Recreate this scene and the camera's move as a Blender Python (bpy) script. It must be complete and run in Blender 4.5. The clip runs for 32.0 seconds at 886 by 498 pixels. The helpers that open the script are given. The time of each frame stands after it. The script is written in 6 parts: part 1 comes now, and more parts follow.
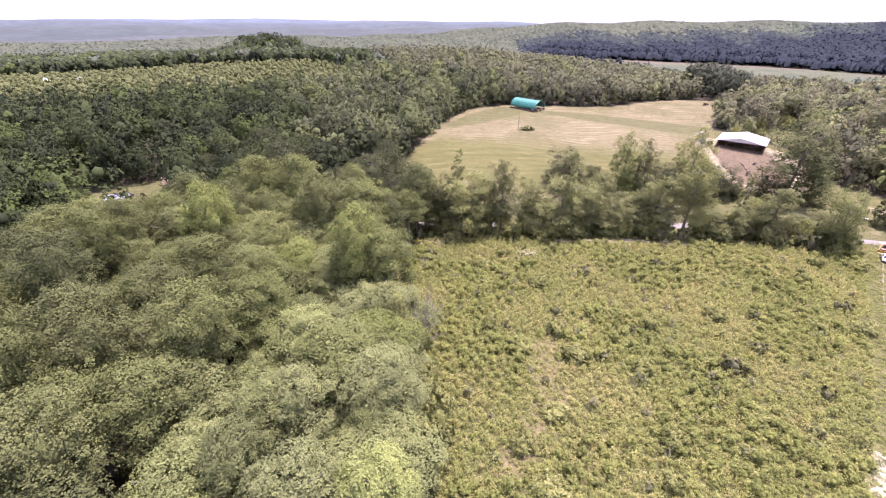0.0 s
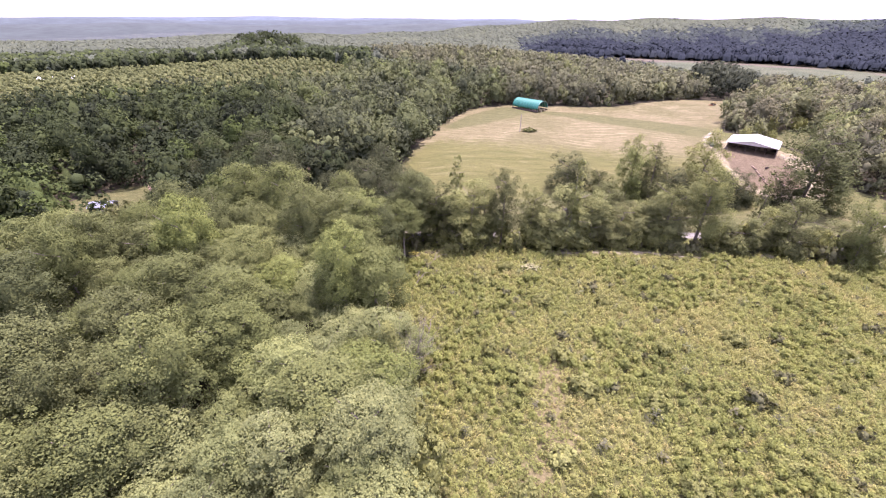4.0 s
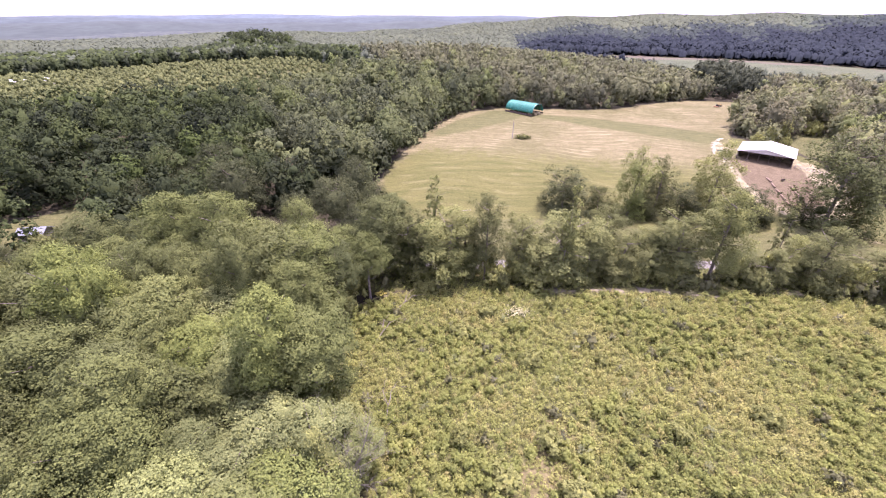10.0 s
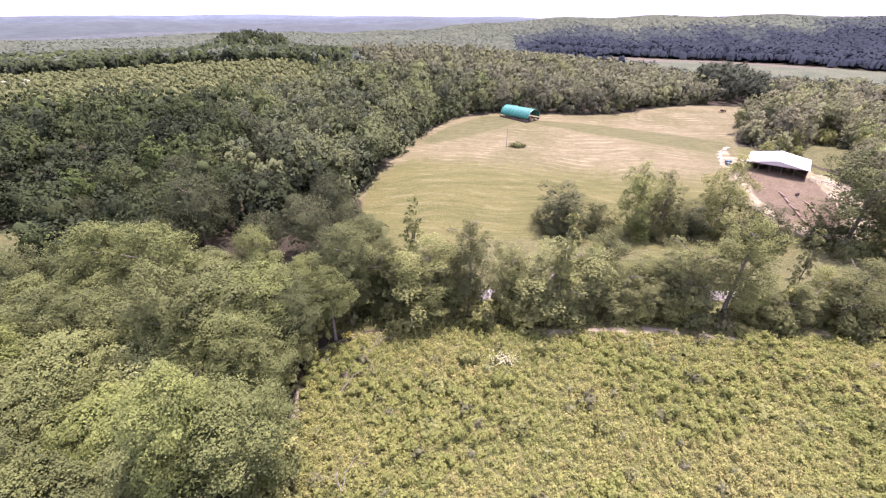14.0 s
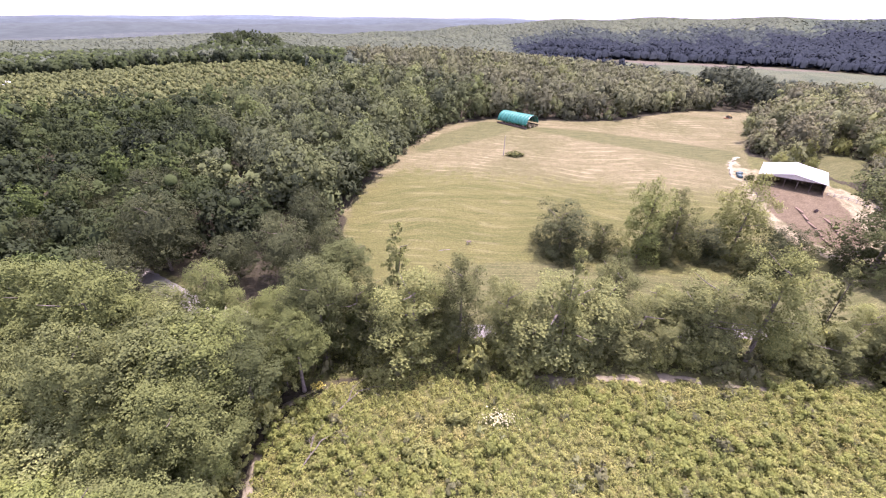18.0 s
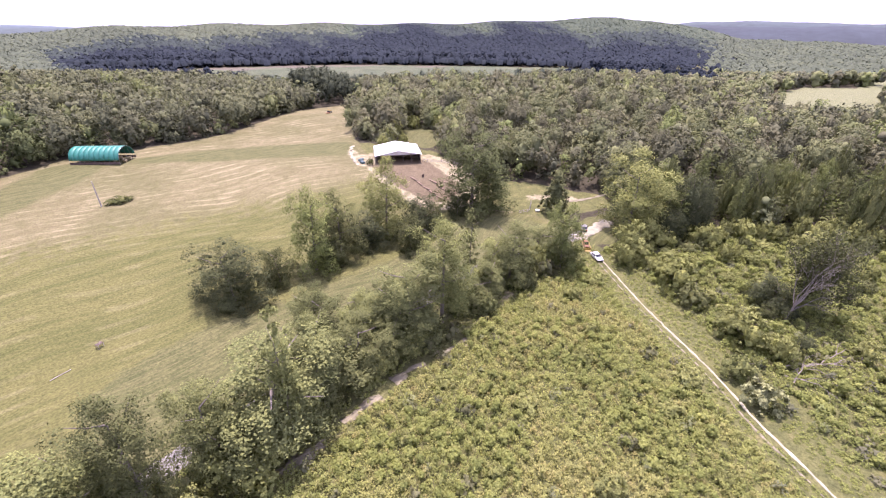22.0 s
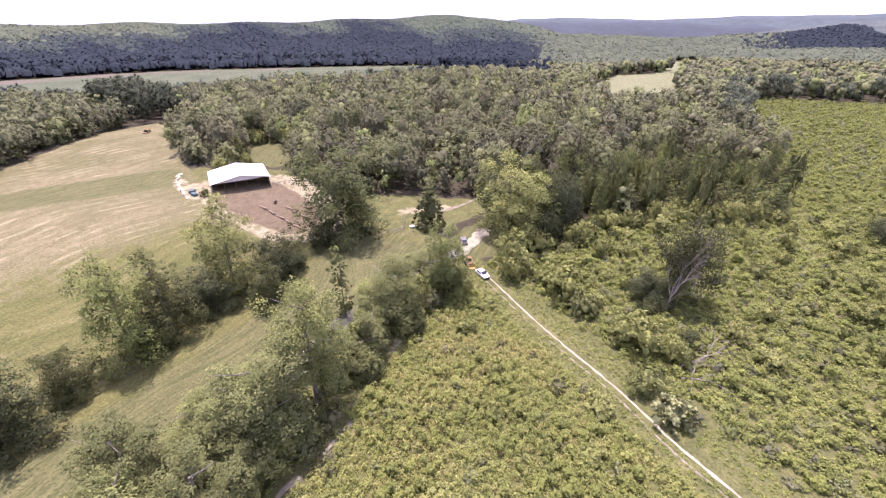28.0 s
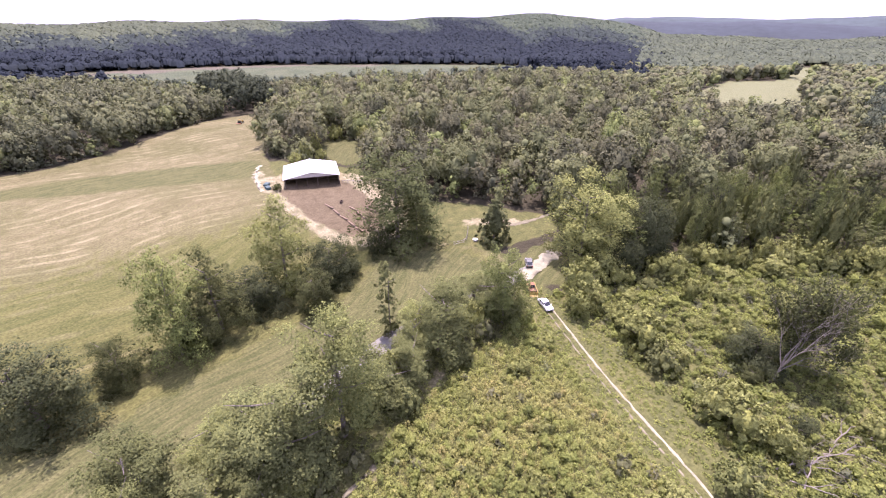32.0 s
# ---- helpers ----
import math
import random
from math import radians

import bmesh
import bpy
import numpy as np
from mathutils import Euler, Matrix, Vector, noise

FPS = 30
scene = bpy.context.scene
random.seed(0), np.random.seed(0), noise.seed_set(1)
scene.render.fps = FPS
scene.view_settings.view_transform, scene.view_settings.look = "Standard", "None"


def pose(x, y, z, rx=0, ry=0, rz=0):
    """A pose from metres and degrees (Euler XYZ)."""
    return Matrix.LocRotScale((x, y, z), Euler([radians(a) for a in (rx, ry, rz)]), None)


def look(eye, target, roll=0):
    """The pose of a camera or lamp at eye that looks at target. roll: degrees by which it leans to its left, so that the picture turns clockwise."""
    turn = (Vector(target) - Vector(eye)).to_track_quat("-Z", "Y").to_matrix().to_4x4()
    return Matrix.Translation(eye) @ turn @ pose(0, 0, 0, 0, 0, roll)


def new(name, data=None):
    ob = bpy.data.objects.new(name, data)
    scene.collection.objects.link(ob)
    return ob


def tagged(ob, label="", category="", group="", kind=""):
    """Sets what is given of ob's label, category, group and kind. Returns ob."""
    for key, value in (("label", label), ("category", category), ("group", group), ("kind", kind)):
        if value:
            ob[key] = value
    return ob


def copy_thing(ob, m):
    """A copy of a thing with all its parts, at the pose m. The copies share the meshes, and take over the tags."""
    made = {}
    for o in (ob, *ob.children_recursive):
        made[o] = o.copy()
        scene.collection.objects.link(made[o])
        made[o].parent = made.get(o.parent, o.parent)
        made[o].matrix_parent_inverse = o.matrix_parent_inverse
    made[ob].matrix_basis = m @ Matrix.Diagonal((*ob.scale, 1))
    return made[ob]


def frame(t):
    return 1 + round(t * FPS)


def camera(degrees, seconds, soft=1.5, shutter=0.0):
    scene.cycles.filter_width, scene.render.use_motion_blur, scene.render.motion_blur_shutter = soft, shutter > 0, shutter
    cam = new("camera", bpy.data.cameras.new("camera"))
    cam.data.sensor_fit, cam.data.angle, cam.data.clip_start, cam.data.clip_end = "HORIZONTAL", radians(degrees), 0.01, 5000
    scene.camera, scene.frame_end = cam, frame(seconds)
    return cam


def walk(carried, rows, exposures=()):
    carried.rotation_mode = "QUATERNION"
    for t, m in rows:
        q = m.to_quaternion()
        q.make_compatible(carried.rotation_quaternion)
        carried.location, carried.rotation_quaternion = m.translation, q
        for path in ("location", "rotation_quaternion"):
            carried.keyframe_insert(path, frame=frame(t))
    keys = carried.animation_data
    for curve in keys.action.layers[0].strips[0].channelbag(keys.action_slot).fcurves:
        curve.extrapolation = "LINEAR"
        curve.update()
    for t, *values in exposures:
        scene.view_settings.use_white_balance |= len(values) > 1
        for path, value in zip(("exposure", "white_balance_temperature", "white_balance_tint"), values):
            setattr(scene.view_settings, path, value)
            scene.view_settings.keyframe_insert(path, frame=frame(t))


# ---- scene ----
cam = camera(93.8, 32.0, soft=1.15)
PATH = [
    (0.0, (-0.00, -0.00, 54.97), (0.00, 87.64, 6.80), 0.31),
    (1.0, (0.16, 1.58, 55.06), (-0.02, 89.16, 6.79), 0.31),
    (2.0, (0.27, 3.22, 55.21), (0.09, 90.68, 6.72), 0.35),
    (3.0, (0.48, 5.39, 55.28), (0.23, 92.79, 6.70), 0.40),
    (3.5, (0.69, 6.61, 55.22), (0.44, 94.02, 6.65), 0.33),
    (5.5, (2.36, 11.78, 54.94), (1.87, 99.15, 6.30), 0.16),
    (6.5, (3.25, 14.71, 55.00), (2.86, 101.99, 6.19), 0.16),
    (7.5, (4.37, 17.91, 55.10), (3.91, 105.16, 6.24), 0.00),
    (8.5, (5.41, 21.38, 55.27), (5.03, 108.57, 6.30), -0.05),
    (9.5, (6.41, 24.92, 55.47), (6.21, 112.03, 6.36), 0.01),
    (10.5, (7.69, 28.28, 55.48), (7.46, 115.43, 6.44), -0.05),
    (11.5, (9.03, 31.71, 55.33), (8.75, 118.91, 6.38), -0.08),
    (12.5, (10.06, 35.17, 55.16), (9.90, 122.41, 6.28), -0.03),
    (13.5, (10.96, 38.68, 55.19), (10.94, 125.90, 6.27), 0.03),
    (14.5, (11.92, 41.97, 55.56), (11.95, 129.17, 6.61), 0.16),
    (16.5, (12.92, 48.07, 55.15), (13.22, 135.50, 6.60), 0.34),
    (17.5, (13.27, 51.31, 55.31), (13.70, 138.69, 6.70), 0.34),
    (18.0, (13.47, 52.91, 55.37), (13.97, 140.24, 6.66), 0.36),
    (18.5, (13.64, 54.59, 55.27), (18.87, 141.84, 6.69), 0.32),
    (19.0, (13.80, 56.35, 55.10), (28.28, 142.66, 6.72), 0.33),
    (19.5, (13.89, 58.12, 54.96), (42.39, 141.04, 6.86), 0.37),
    (20.0, (14.11, 59.75, 54.98), (58.00, 135.80, 7.13), 0.39),
    (20.5, (14.73, 61.35, 54.94), (72.65, 127.54, 7.35), 0.16),
    (21.0, (15.63, 62.67, 54.88), (81.35, 121.20, 7.41), 0.06),
    (21.5, (16.57, 63.83, 54.87), (83.10, 121.46, 7.41), 0.03),
    (22.0, (17.62, 64.97, 54.86), (84.51, 122.16, 7.36), 0.00),
    (22.5, (18.80, 66.10, 54.85), (86.08, 122.76, 7.28), -0.05),
    (23.0, (20.12, 67.19, 54.84), (91.95, 117.97, 7.27), -0.21),
    (23.5, (21.46, 68.16, 54.83), (97.75, 111.92, 7.25), -0.29),
    (24.0, (22.77, 68.93, 54.86), (102.37, 106.37, 7.28), -0.40),
    (24.5, (24.15, 69.55, 54.87), (104.41, 105.50, 7.27), -0.42),
    (25.0, (25.49, 70.14, 54.87), (105.92, 105.67, 7.25), -0.46),
    (25.5, (26.84, 70.67, 54.92), (107.39, 105.84, 7.22), -0.48),
    (27.5, (32.30, 72.50, 54.99), (113.47, 105.92, 7.09), -0.50),
    (28.5, (35.17, 73.27, 55.13), (116.55, 105.98, 7.10), -0.47),
    (29.5, (37.92, 73.95, 55.14), (119.41, 106.27, 7.04), -0.41),
    (30.0, (39.23, 74.31, 55.13), (120.78, 106.47, 7.02), -0.40),
    (30.5, (40.48, 74.66, 55.12), (122.00, 106.91, 7.03), -0.33),
    (31.0, (41.64, 74.96, 55.15), (122.54, 108.78, 7.08), -0.27),
    (31.5, (42.76, 75.09, 55.17), (122.16, 112.33, 7.12), -0.22),
    (32.0, (43.87, 74.97, 55.16), (117.23, 122.95, 7.03), -0.20),
]
walk(cam, [(t, look(eye, target, roll)) for t, eye, target, roll in PATH], [(0.0, 1.17, 6210, 47), (8.0, 1.20, 6210, 47), (14.0, 1.23, 6210, 47), (20.0, 1.13, 6210, 44), (26.0, 0.99, 6210, 42), (32.0, 0.99, 6210, 42)])

# ---- sky, sun, exposure ----
SUN_ELEV, SUN_AZ = 73.0, 48.0          # degrees; azimuth clockwise from +y
world = bpy.data.worlds.new("sky")
scene.world = world
world.use_nodes = True
wn = world.node_tree.nodes
wl = world.node_tree.links
sky = wn.new("ShaderNodeTexSky")
sky.sky_type = "NISHITA"
sky.sun_disc = False
sky.sun_elevation = radians(SUN_ELEV)
sky.sun_rotation = radians(SUN_AZ)
sky.air_density, sky.dust_density, sky.ozone_density = 1.0, 1.0, 1.0
# thin bright cloud over most of the sky, with bluer gaps
cloud_at = wn.new("ShaderNodeTexCoord")
cloud = wn.new("ShaderNodeTexNoise")
cloud.inputs["Scale"].default_value, cloud.inputs["Detail"].default_value = 2.2, 5.0
wl.new(cloud_at.outputs["Generated"], cloud.inputs["Vector"])
cover = wn.new("ShaderNodeMapRange")
cover.inputs["From Min"].default_value, cover.inputs["From Max"].default_value = 0.32, 0.62
cover.inputs["To Min"].default_value, cover.inputs["To Max"].default_value = 0.55, 0.97
wl.new(cloud.outputs[0], cover.inputs["Value"])
veil = wn.new("ShaderNodeMix")
veil.data_type = "RGBA"
veil.inputs[7].default_value = (7.3, 7.9, 10.3, 1)
wl.new(cover.outputs[0], veil.inputs[0])
wl.new(sky.outputs[0], veil.inputs[6])
wl.new(veil.outputs[2], wn["Background"].inputs[0])
wn["Background"].inputs[1].default_value = 0.112
sun_data = bpy.data.lights.new("sun", "SUN")
sun_data.energy = 4.9
sun_data.angle = radians(0.6)
sun_data.color = (1.0, 0.95, 0.86)
sun = new("sun", sun_data)
sun_dir = Vector((math.sin(radians(SUN_AZ)) * math.cos(radians(SUN_ELEV)), math.cos(radians(SUN_AZ)) * math.cos(radians(SUN_ELEV)), math.sin(radians(SUN_ELEV))))
sun.matrix_world = look(sun_dir * 200, (0, 0, 0))


# ---- materials ----
def material(name):
    m = bpy.data.materials.new(name)
    m.use_nodes = True
    return m, m.node_tree.nodes, m.node_tree.links, m.node_tree.nodes["Principled BSDF"]


def ramp(nodes, links, source, stops):
    r = nodes.new("ShaderNodeValToRGB")
    while len(r.color_ramp.elements) < len(stops):
        r.color_ramp.elements.new(0.5)
    for e, (p, c) in zip(r.color_ramp.elements, stops):
        e.position, e.color = p, (*c, 1)
    links.new(source, r.inputs[0])
    return r.outputs[0]


def noise_of(nodes, links, scale, detail=3.0, coords=None, rough=0.55):
    n = nodes.new("ShaderNodeTexNoise")
    n.inputs["Scale"].default_value, n.inputs["Detail"].default_value, n.inputs["Roughness"].default_value = scale, detail, rough
    if coords is not None:
        links.new(coords, n.inputs["Vector"])
    return n.outputs[0]


def mixed(nodes, links, fac, a, b, how="MIX"):
    m = nodes.new("ShaderNodeMix")
    m.data_type, m.blend_type = "RGBA", how
    for socket, v in ((m.inputs[0], fac), (m.inputs[6], a), (m.inputs[7], b)):
        if isinstance(v, (int, float)):
            socket.default_value = v
        elif isinstance(v, tuple):
            socket.default_value = (*v, 1)
        else:
            links.new(v, socket)
    return m.outputs[2]


def leaf_material(name, dark, mid, light, patch=0.06, by_object=True, gleam=0.27, shine=0.8, speck=3.2, deep=0.45, kinds=(), blue=0.93, own=0.72):
    """Foliage: hue by tree, by patch of the wood and by single leaf, some light passing through."""
    dark, mid, light = [(c[0], c[1], c[2] * blue) for c in (dark, mid, light)]
    kinds = tuple((p, (c[0], c[1], c[2] * blue)) for p, c in kinds)
    deep = 0.25 + 0.75 * deep
    m, n, l, b = material(name)
    geo = n.new("ShaderNodeNewGeometry")
    where = noise_of(n, l, patch, 2.0, geo.outputs["Position"])
    col = ramp(n, l, where, ((0.3, dark), (0.5, mid), (0.7, light)))
    if by_object:
        info = n.new("ShaderNodeObjectInfo")
        tone = ramp(n, l, info.outputs["Random"], kinds or ((0.0, dark), (0.35, mid), (0.7, mid), (1.0, light)))
        col = mixed(n, l, 0.6, col, tone)
    else:
        each = n.new("ShaderNodeAttribute")
        each.attribute_name = "tone"
        tone = ramp(n, l, each.outputs["Fac"], kinds or ((0.0, tuple(c * 0.85 for c in dark)), (0.35, mid), (0.75, mid), (1.0, light)))
        col = mixed(n, l, own, col, tone)
    leafy = ramp(n, l, geo.outputs["Random Per Island"], ((0.0, (0.78, 0.80, 0.80)), (0.6, (1, 1, 1)), (1.0, (1.16, 1.13, 1.04))))
    col = mixed(n, l, 1.0, col, leafy, "MULTIPLY")
    fine = noise_of(n, l, speck, 3.0, geo.outputs["Position"], 0.65)
    dapple = ramp(n, l, fine, ((0.34, (deep, deep + 0.01, deep - 0.03)), (0.50, (0.95, 0.95, 0.95)), (0.66, (1.8 - 0.8 * deep, 1.78 - 0.8 * deep, 1.72 - 0.8 * deep))))
    col = mixed(n, l, 1.0, col, dapple, "MULTIPLY")
    l.new(col, b.inputs["Base Color"])
    bp = n.new("ShaderNodeBump")
    bp.inputs["Strength"].default_value, bp.inputs["Distance"].default_value = 0.35, 0.2
    l.new(fine, bp.inputs["Height"])
    l.new(bp.outputs[0], b.inputs["Normal"])
    b.inputs["Roughness"].default_value = shine
    b.inputs["Specular IOR Level"].default_value = 0.05
    thin = n.new("ShaderNodeBsdfTranslucent")
    l.new(col, thin.inputs[0])
    mix = n.new("ShaderNodeMixShader")
    mix.inputs[0].default_value = gleam
    l.new(b.outputs[0], mix.inputs[1])
    l.new(thin.outputs[0], mix.inputs[2])
    l.new(mix.outputs[0], n["Material Output"].inputs[0])
    return m


def rough_material(name, a, b_col, scale, rough=0.9, bump=0.3, fine=None, metal=0.0, detail=5.0):
    """A surface with stains at one scale and grain at another."""
    m, n, l, b = material(name)
    geo = n.new("ShaderNodeNewGeometry")
    big = noise_of(n, l, scale, detail, geo.outputs["Position"])
    col = ramp(n, l, big, ((0.3, a), (0.7, b_col)))
    small = noise_of(n, l, fine or scale * 9, 3.0, geo.outputs["Position"])
    grain = ramp(n, l, small, ((0.25, (0.75, 0.75, 0.75)), (0.75, (1.2, 1.2, 1.2))))
    l.new(mixed(n, l, 1.0, col, grain, "MULTIPLY"), b.inputs["Base Color"])
    b.inputs["Roughness"].default_value, b.inputs["Metallic"].default_value = rough, metal
    bp = n.new("ShaderNodeBump")
    bp.inputs["Strength"].default_value = bump
    l.new(small, bp.inputs["Height"])
    l.new(bp.outputs[0], b.inputs["Normal"])
    return m


M_WOOD_LEAF = leaf_material("oak_leaves", (0.087, 0.106, 0.043), (0.130, 0.156, 0.058), (0.192, 0.222, 0.079), 0.03, gleam=0.18, deep=0.6, kinds=((0.0, (0.070, 0.085, 0.042)), (0.25, (0.127, 0.142, 0.066)), (0.5, (0.134, 0.158, 0.058)), (0.75, (0.182, 0.204, 0.086)), (1.0, (0.208, 0.256, 0.071))))
M_ELM_LEAF = leaf_material("elm_leaves", (0.133, 0.164, 0.070), (0.196, 0.231, 0.093), (0.274, 0.309, 0.120), 0.03, gleam=0.18, deep=0.62, kinds=((0.0, (0.124, 0.148, 0.070)), (0.25, (0.191, 0.212, 0.100)), (0.5, (0.202, 0.237, 0.094)), (0.75, (0.256, 0.283, 0.128)), (1.0, (0.278, 0.340, 0.101))))
M_HEDGE_LEAF = leaf_material("hedge_leaves", (0.123, 0.140, 0.062), (0.179, 0.198, 0.083), (0.236, 0.257, 0.102), gleam=0.2, deep=0.5, kinds=((0.0, (0.081, 0.092, 0.041)), (0.3, (0.125, 0.135, 0.061)), (0.65, (0.171, 0.189, 0.077)), (1.0, (0.225, 0.249, 0.089))))
M_BRIGHT_LEAF = leaf_material("sunny_leaves", (0.185, 0.202, 0.077), (0.242, 0.260, 0.096), (0.304, 0.319, 0.127), gleam=0.2, deep=0.52)
M_DARK_LEAF = leaf_material("dark_leaves", (0.057, 0.068, 0.039), (0.086, 0.100, 0.052), (0.134, 0.151, 0.072))
M_CEDAR_LEAF = leaf_material("cedar_needles", (0.106, 0.118, 0.057), (0.142, 0.157, 0.074), (0.191, 0.204, 0.096), gleam=0.1)
M_DEEP_LEAF = leaf_material("deep_green_leaves", (0.070, 0.081, 0.037), (0.099, 0.111, 0.049), (0.141, 0.153, 0.065))
M_WHITE_LEAF = leaf_material("silvery_leaves", (0.250, 0.269, 0.138), (0.331, 0.348, 0.181), (0.431, 0.440, 0.250))
M_SHRUB_LEAF = leaf_material("grey_shrub_leaves", (0.128, 0.133, 0.074), (0.166, 0.171, 0.091), (0.210, 0.211, 0.114), deep=0.65)
# dark leaves with the cloud shade over the west forest put into them
M_FOREST_W = leaf_material("dark_shaded_leaves", (0.035, 0.045, 0.026), (0.048, 0.062, 0.032), (0.077, 0.098, 0.040), 0.02, False, deep=0.6, kinds=((0.0, (0.029, 0.038, 0.025)), (0.35, (0.043, 0.058, 0.029)), (0.7, (0.058, 0.079, 0.033)), (0.9, (0.079, 0.106, 0.040)), (1.0, (0.100, 0.142, 0.042))))
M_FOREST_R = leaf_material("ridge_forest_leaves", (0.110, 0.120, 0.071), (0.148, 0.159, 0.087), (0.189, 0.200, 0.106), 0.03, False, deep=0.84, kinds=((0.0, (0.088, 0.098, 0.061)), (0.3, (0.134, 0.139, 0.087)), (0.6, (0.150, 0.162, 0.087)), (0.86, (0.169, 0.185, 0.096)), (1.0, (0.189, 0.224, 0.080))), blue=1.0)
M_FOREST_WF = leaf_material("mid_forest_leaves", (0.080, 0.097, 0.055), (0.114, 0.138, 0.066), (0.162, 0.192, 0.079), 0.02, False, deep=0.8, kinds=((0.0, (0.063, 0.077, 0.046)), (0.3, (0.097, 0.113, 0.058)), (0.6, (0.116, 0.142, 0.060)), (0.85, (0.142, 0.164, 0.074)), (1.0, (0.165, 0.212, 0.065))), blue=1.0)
MIXED_KINDS = ((0.0, (0.080, 0.090, 0.058)), (0.2, (0.132, 0.132, 0.084)), (0.45, (0.178, 0.172, 0.102)), (0.62, (0.168, 0.190, 0.090)), (0.86, (0.216, 0.232, 0.108)), (1.0, (0.218, 0.272, 0.088)))
M_FOREST_E = leaf_material("east_forest_leaves", (0.115, 0.124, 0.078), (0.157, 0.169, 0.098), (0.204, 0.215, 0.118), 0.05, False, deep=0.86, kinds=MIXED_KINDS, blue=0.98)
# FAR, HILL, VALE and SLOPE leaves carry distance haze as extra blue
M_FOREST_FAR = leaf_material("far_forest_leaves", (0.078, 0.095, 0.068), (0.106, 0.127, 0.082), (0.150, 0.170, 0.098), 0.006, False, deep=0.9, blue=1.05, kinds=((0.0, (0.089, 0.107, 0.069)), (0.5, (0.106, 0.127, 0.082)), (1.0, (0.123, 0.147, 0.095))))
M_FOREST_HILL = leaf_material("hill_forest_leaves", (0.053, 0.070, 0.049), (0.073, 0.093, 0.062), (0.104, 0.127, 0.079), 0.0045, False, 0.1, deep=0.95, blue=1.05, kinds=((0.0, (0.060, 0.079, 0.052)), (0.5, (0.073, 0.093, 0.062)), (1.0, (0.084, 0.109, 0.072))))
# cloud shade at the foot of the hills, put into near-black leaf colour
M_FOREST_VALE = leaf_material("shaded_vale_leaves", (0.017, 0.023, 0.028), (0.022, 0.029, 0.033), (0.029, 0.038, 0.039), 0.006, False, 0.1, deep=0.95, blue=1.1, kinds=((0.0, (0.017, 0.024, 0.028)), (0.5, (0.022, 0.029, 0.033)), (1.0, (0.025, 0.033, 0.039))))
# half-tone between the painted shade below and the lit slopes above
M_FOREST_SLOPE = leaf_material("half_shaded_slope_leaves", (0.031, 0.042, 0.041), (0.041, 0.054, 0.048), (0.058, 0.073, 0.058), 0.005, False, 0.1, deep=0.95, blue=1.05, kinds=((0.0, (0.034, 0.046, 0.044)), (0.5, (0.041, 0.054, 0.048)), (1.0, (0.050, 0.065, 0.053))))
M_FOREST_SPUR = leaf_material("spur_tree_leaves", (0.056, 0.068, 0.045), (0.072, 0.086, 0.055), (0.098, 0.114, 0.066), 0.03, False, deep=0.8, blue=1.0)
M_REGEN = leaf_material("young_growth_leaves", (0.122, 0.143, 0.068), (0.156, 0.178, 0.078), (0.195, 0.214, 0.096), 0.012, False)
M_BRUSH = leaf_material("field_brush_leaves", (0.203, 0.239, 0.081), (0.277, 0.297, 0.101), (0.368, 0.335, 0.145), 0.06, False, 0.42, deep=0.6, kinds=((0.0, (0.204, 0.242, 0.093)), (0.3, (0.270, 0.307, 0.105)), (0.65, (0.311, 0.336, 0.115)), (0.88, (0.359, 0.353, 0.144)), (1.0, (0.354, 0.287, 0.136))), own=0.5)
M_BRUSH_E = leaf_material("clearing_brush_leaves", (0.190, 0.225, 0.080), (0.251, 0.283, 0.092), (0.323, 0.344, 0.119), 0.06, False, 0.42, deep=0.6)
M_BARK = rough_material("bark", (0.10, 0.085, 0.065), (0.22, 0.19, 0.16), 3.0, 0.95, 0.6)
M_DEADWOOD = rough_material("bleached_wood", (0.12, 0.102, 0.082), (0.27, 0.24, 0.20), 2.0, 0.9, 0.5)
M_SAND = rough_material("sandy_soil", (0.22, 0.2, 0.135), (0.36, 0.332, 0.228), 0.5, 0.95, 0.4)
M_DIRTPATH = rough_material("trampled_earth", (0.125, 0.112, 0.068), (0.235, 0.208, 0.135), 0.5, 0.95, 0.4)
M_ROAD = rough_material("grey_gravel_road", (0.155, 0.148, 0.124), (0.215, 0.204, 0.172), 0.4, 0.95, 0.4, 4.0)
M_ROOF = rough_material("white_metal_roof", (0.74, 0.76, 0.78), (0.84, 0.85, 0.86), 0.3, 0.35, 0.02, 3.0)
M_TARP = rough_material("teal_tarpaulin", (0.016, 0.17, 0.125), (0.024, 0.21, 0.155), 0.4, 0.5, 0.1, 2.0)
M_LOG = rough_material("barkless_log", (0.15, 0.10, 0.065), (0.27, 0.195, 0.135), 1.5, 0.9, 0.4)
M_TIMBER = rough_material("dark_timber", (0.07, 0.05, 0.04), (0.14, 0.10, 0.08), 1.5, 0.85, 0.4)
M_POST = rough_material("weathered_post", (0.28, 0.25, 0.22), (0.42, 0.38, 0.34), 2.0, 0.9, 0.4)


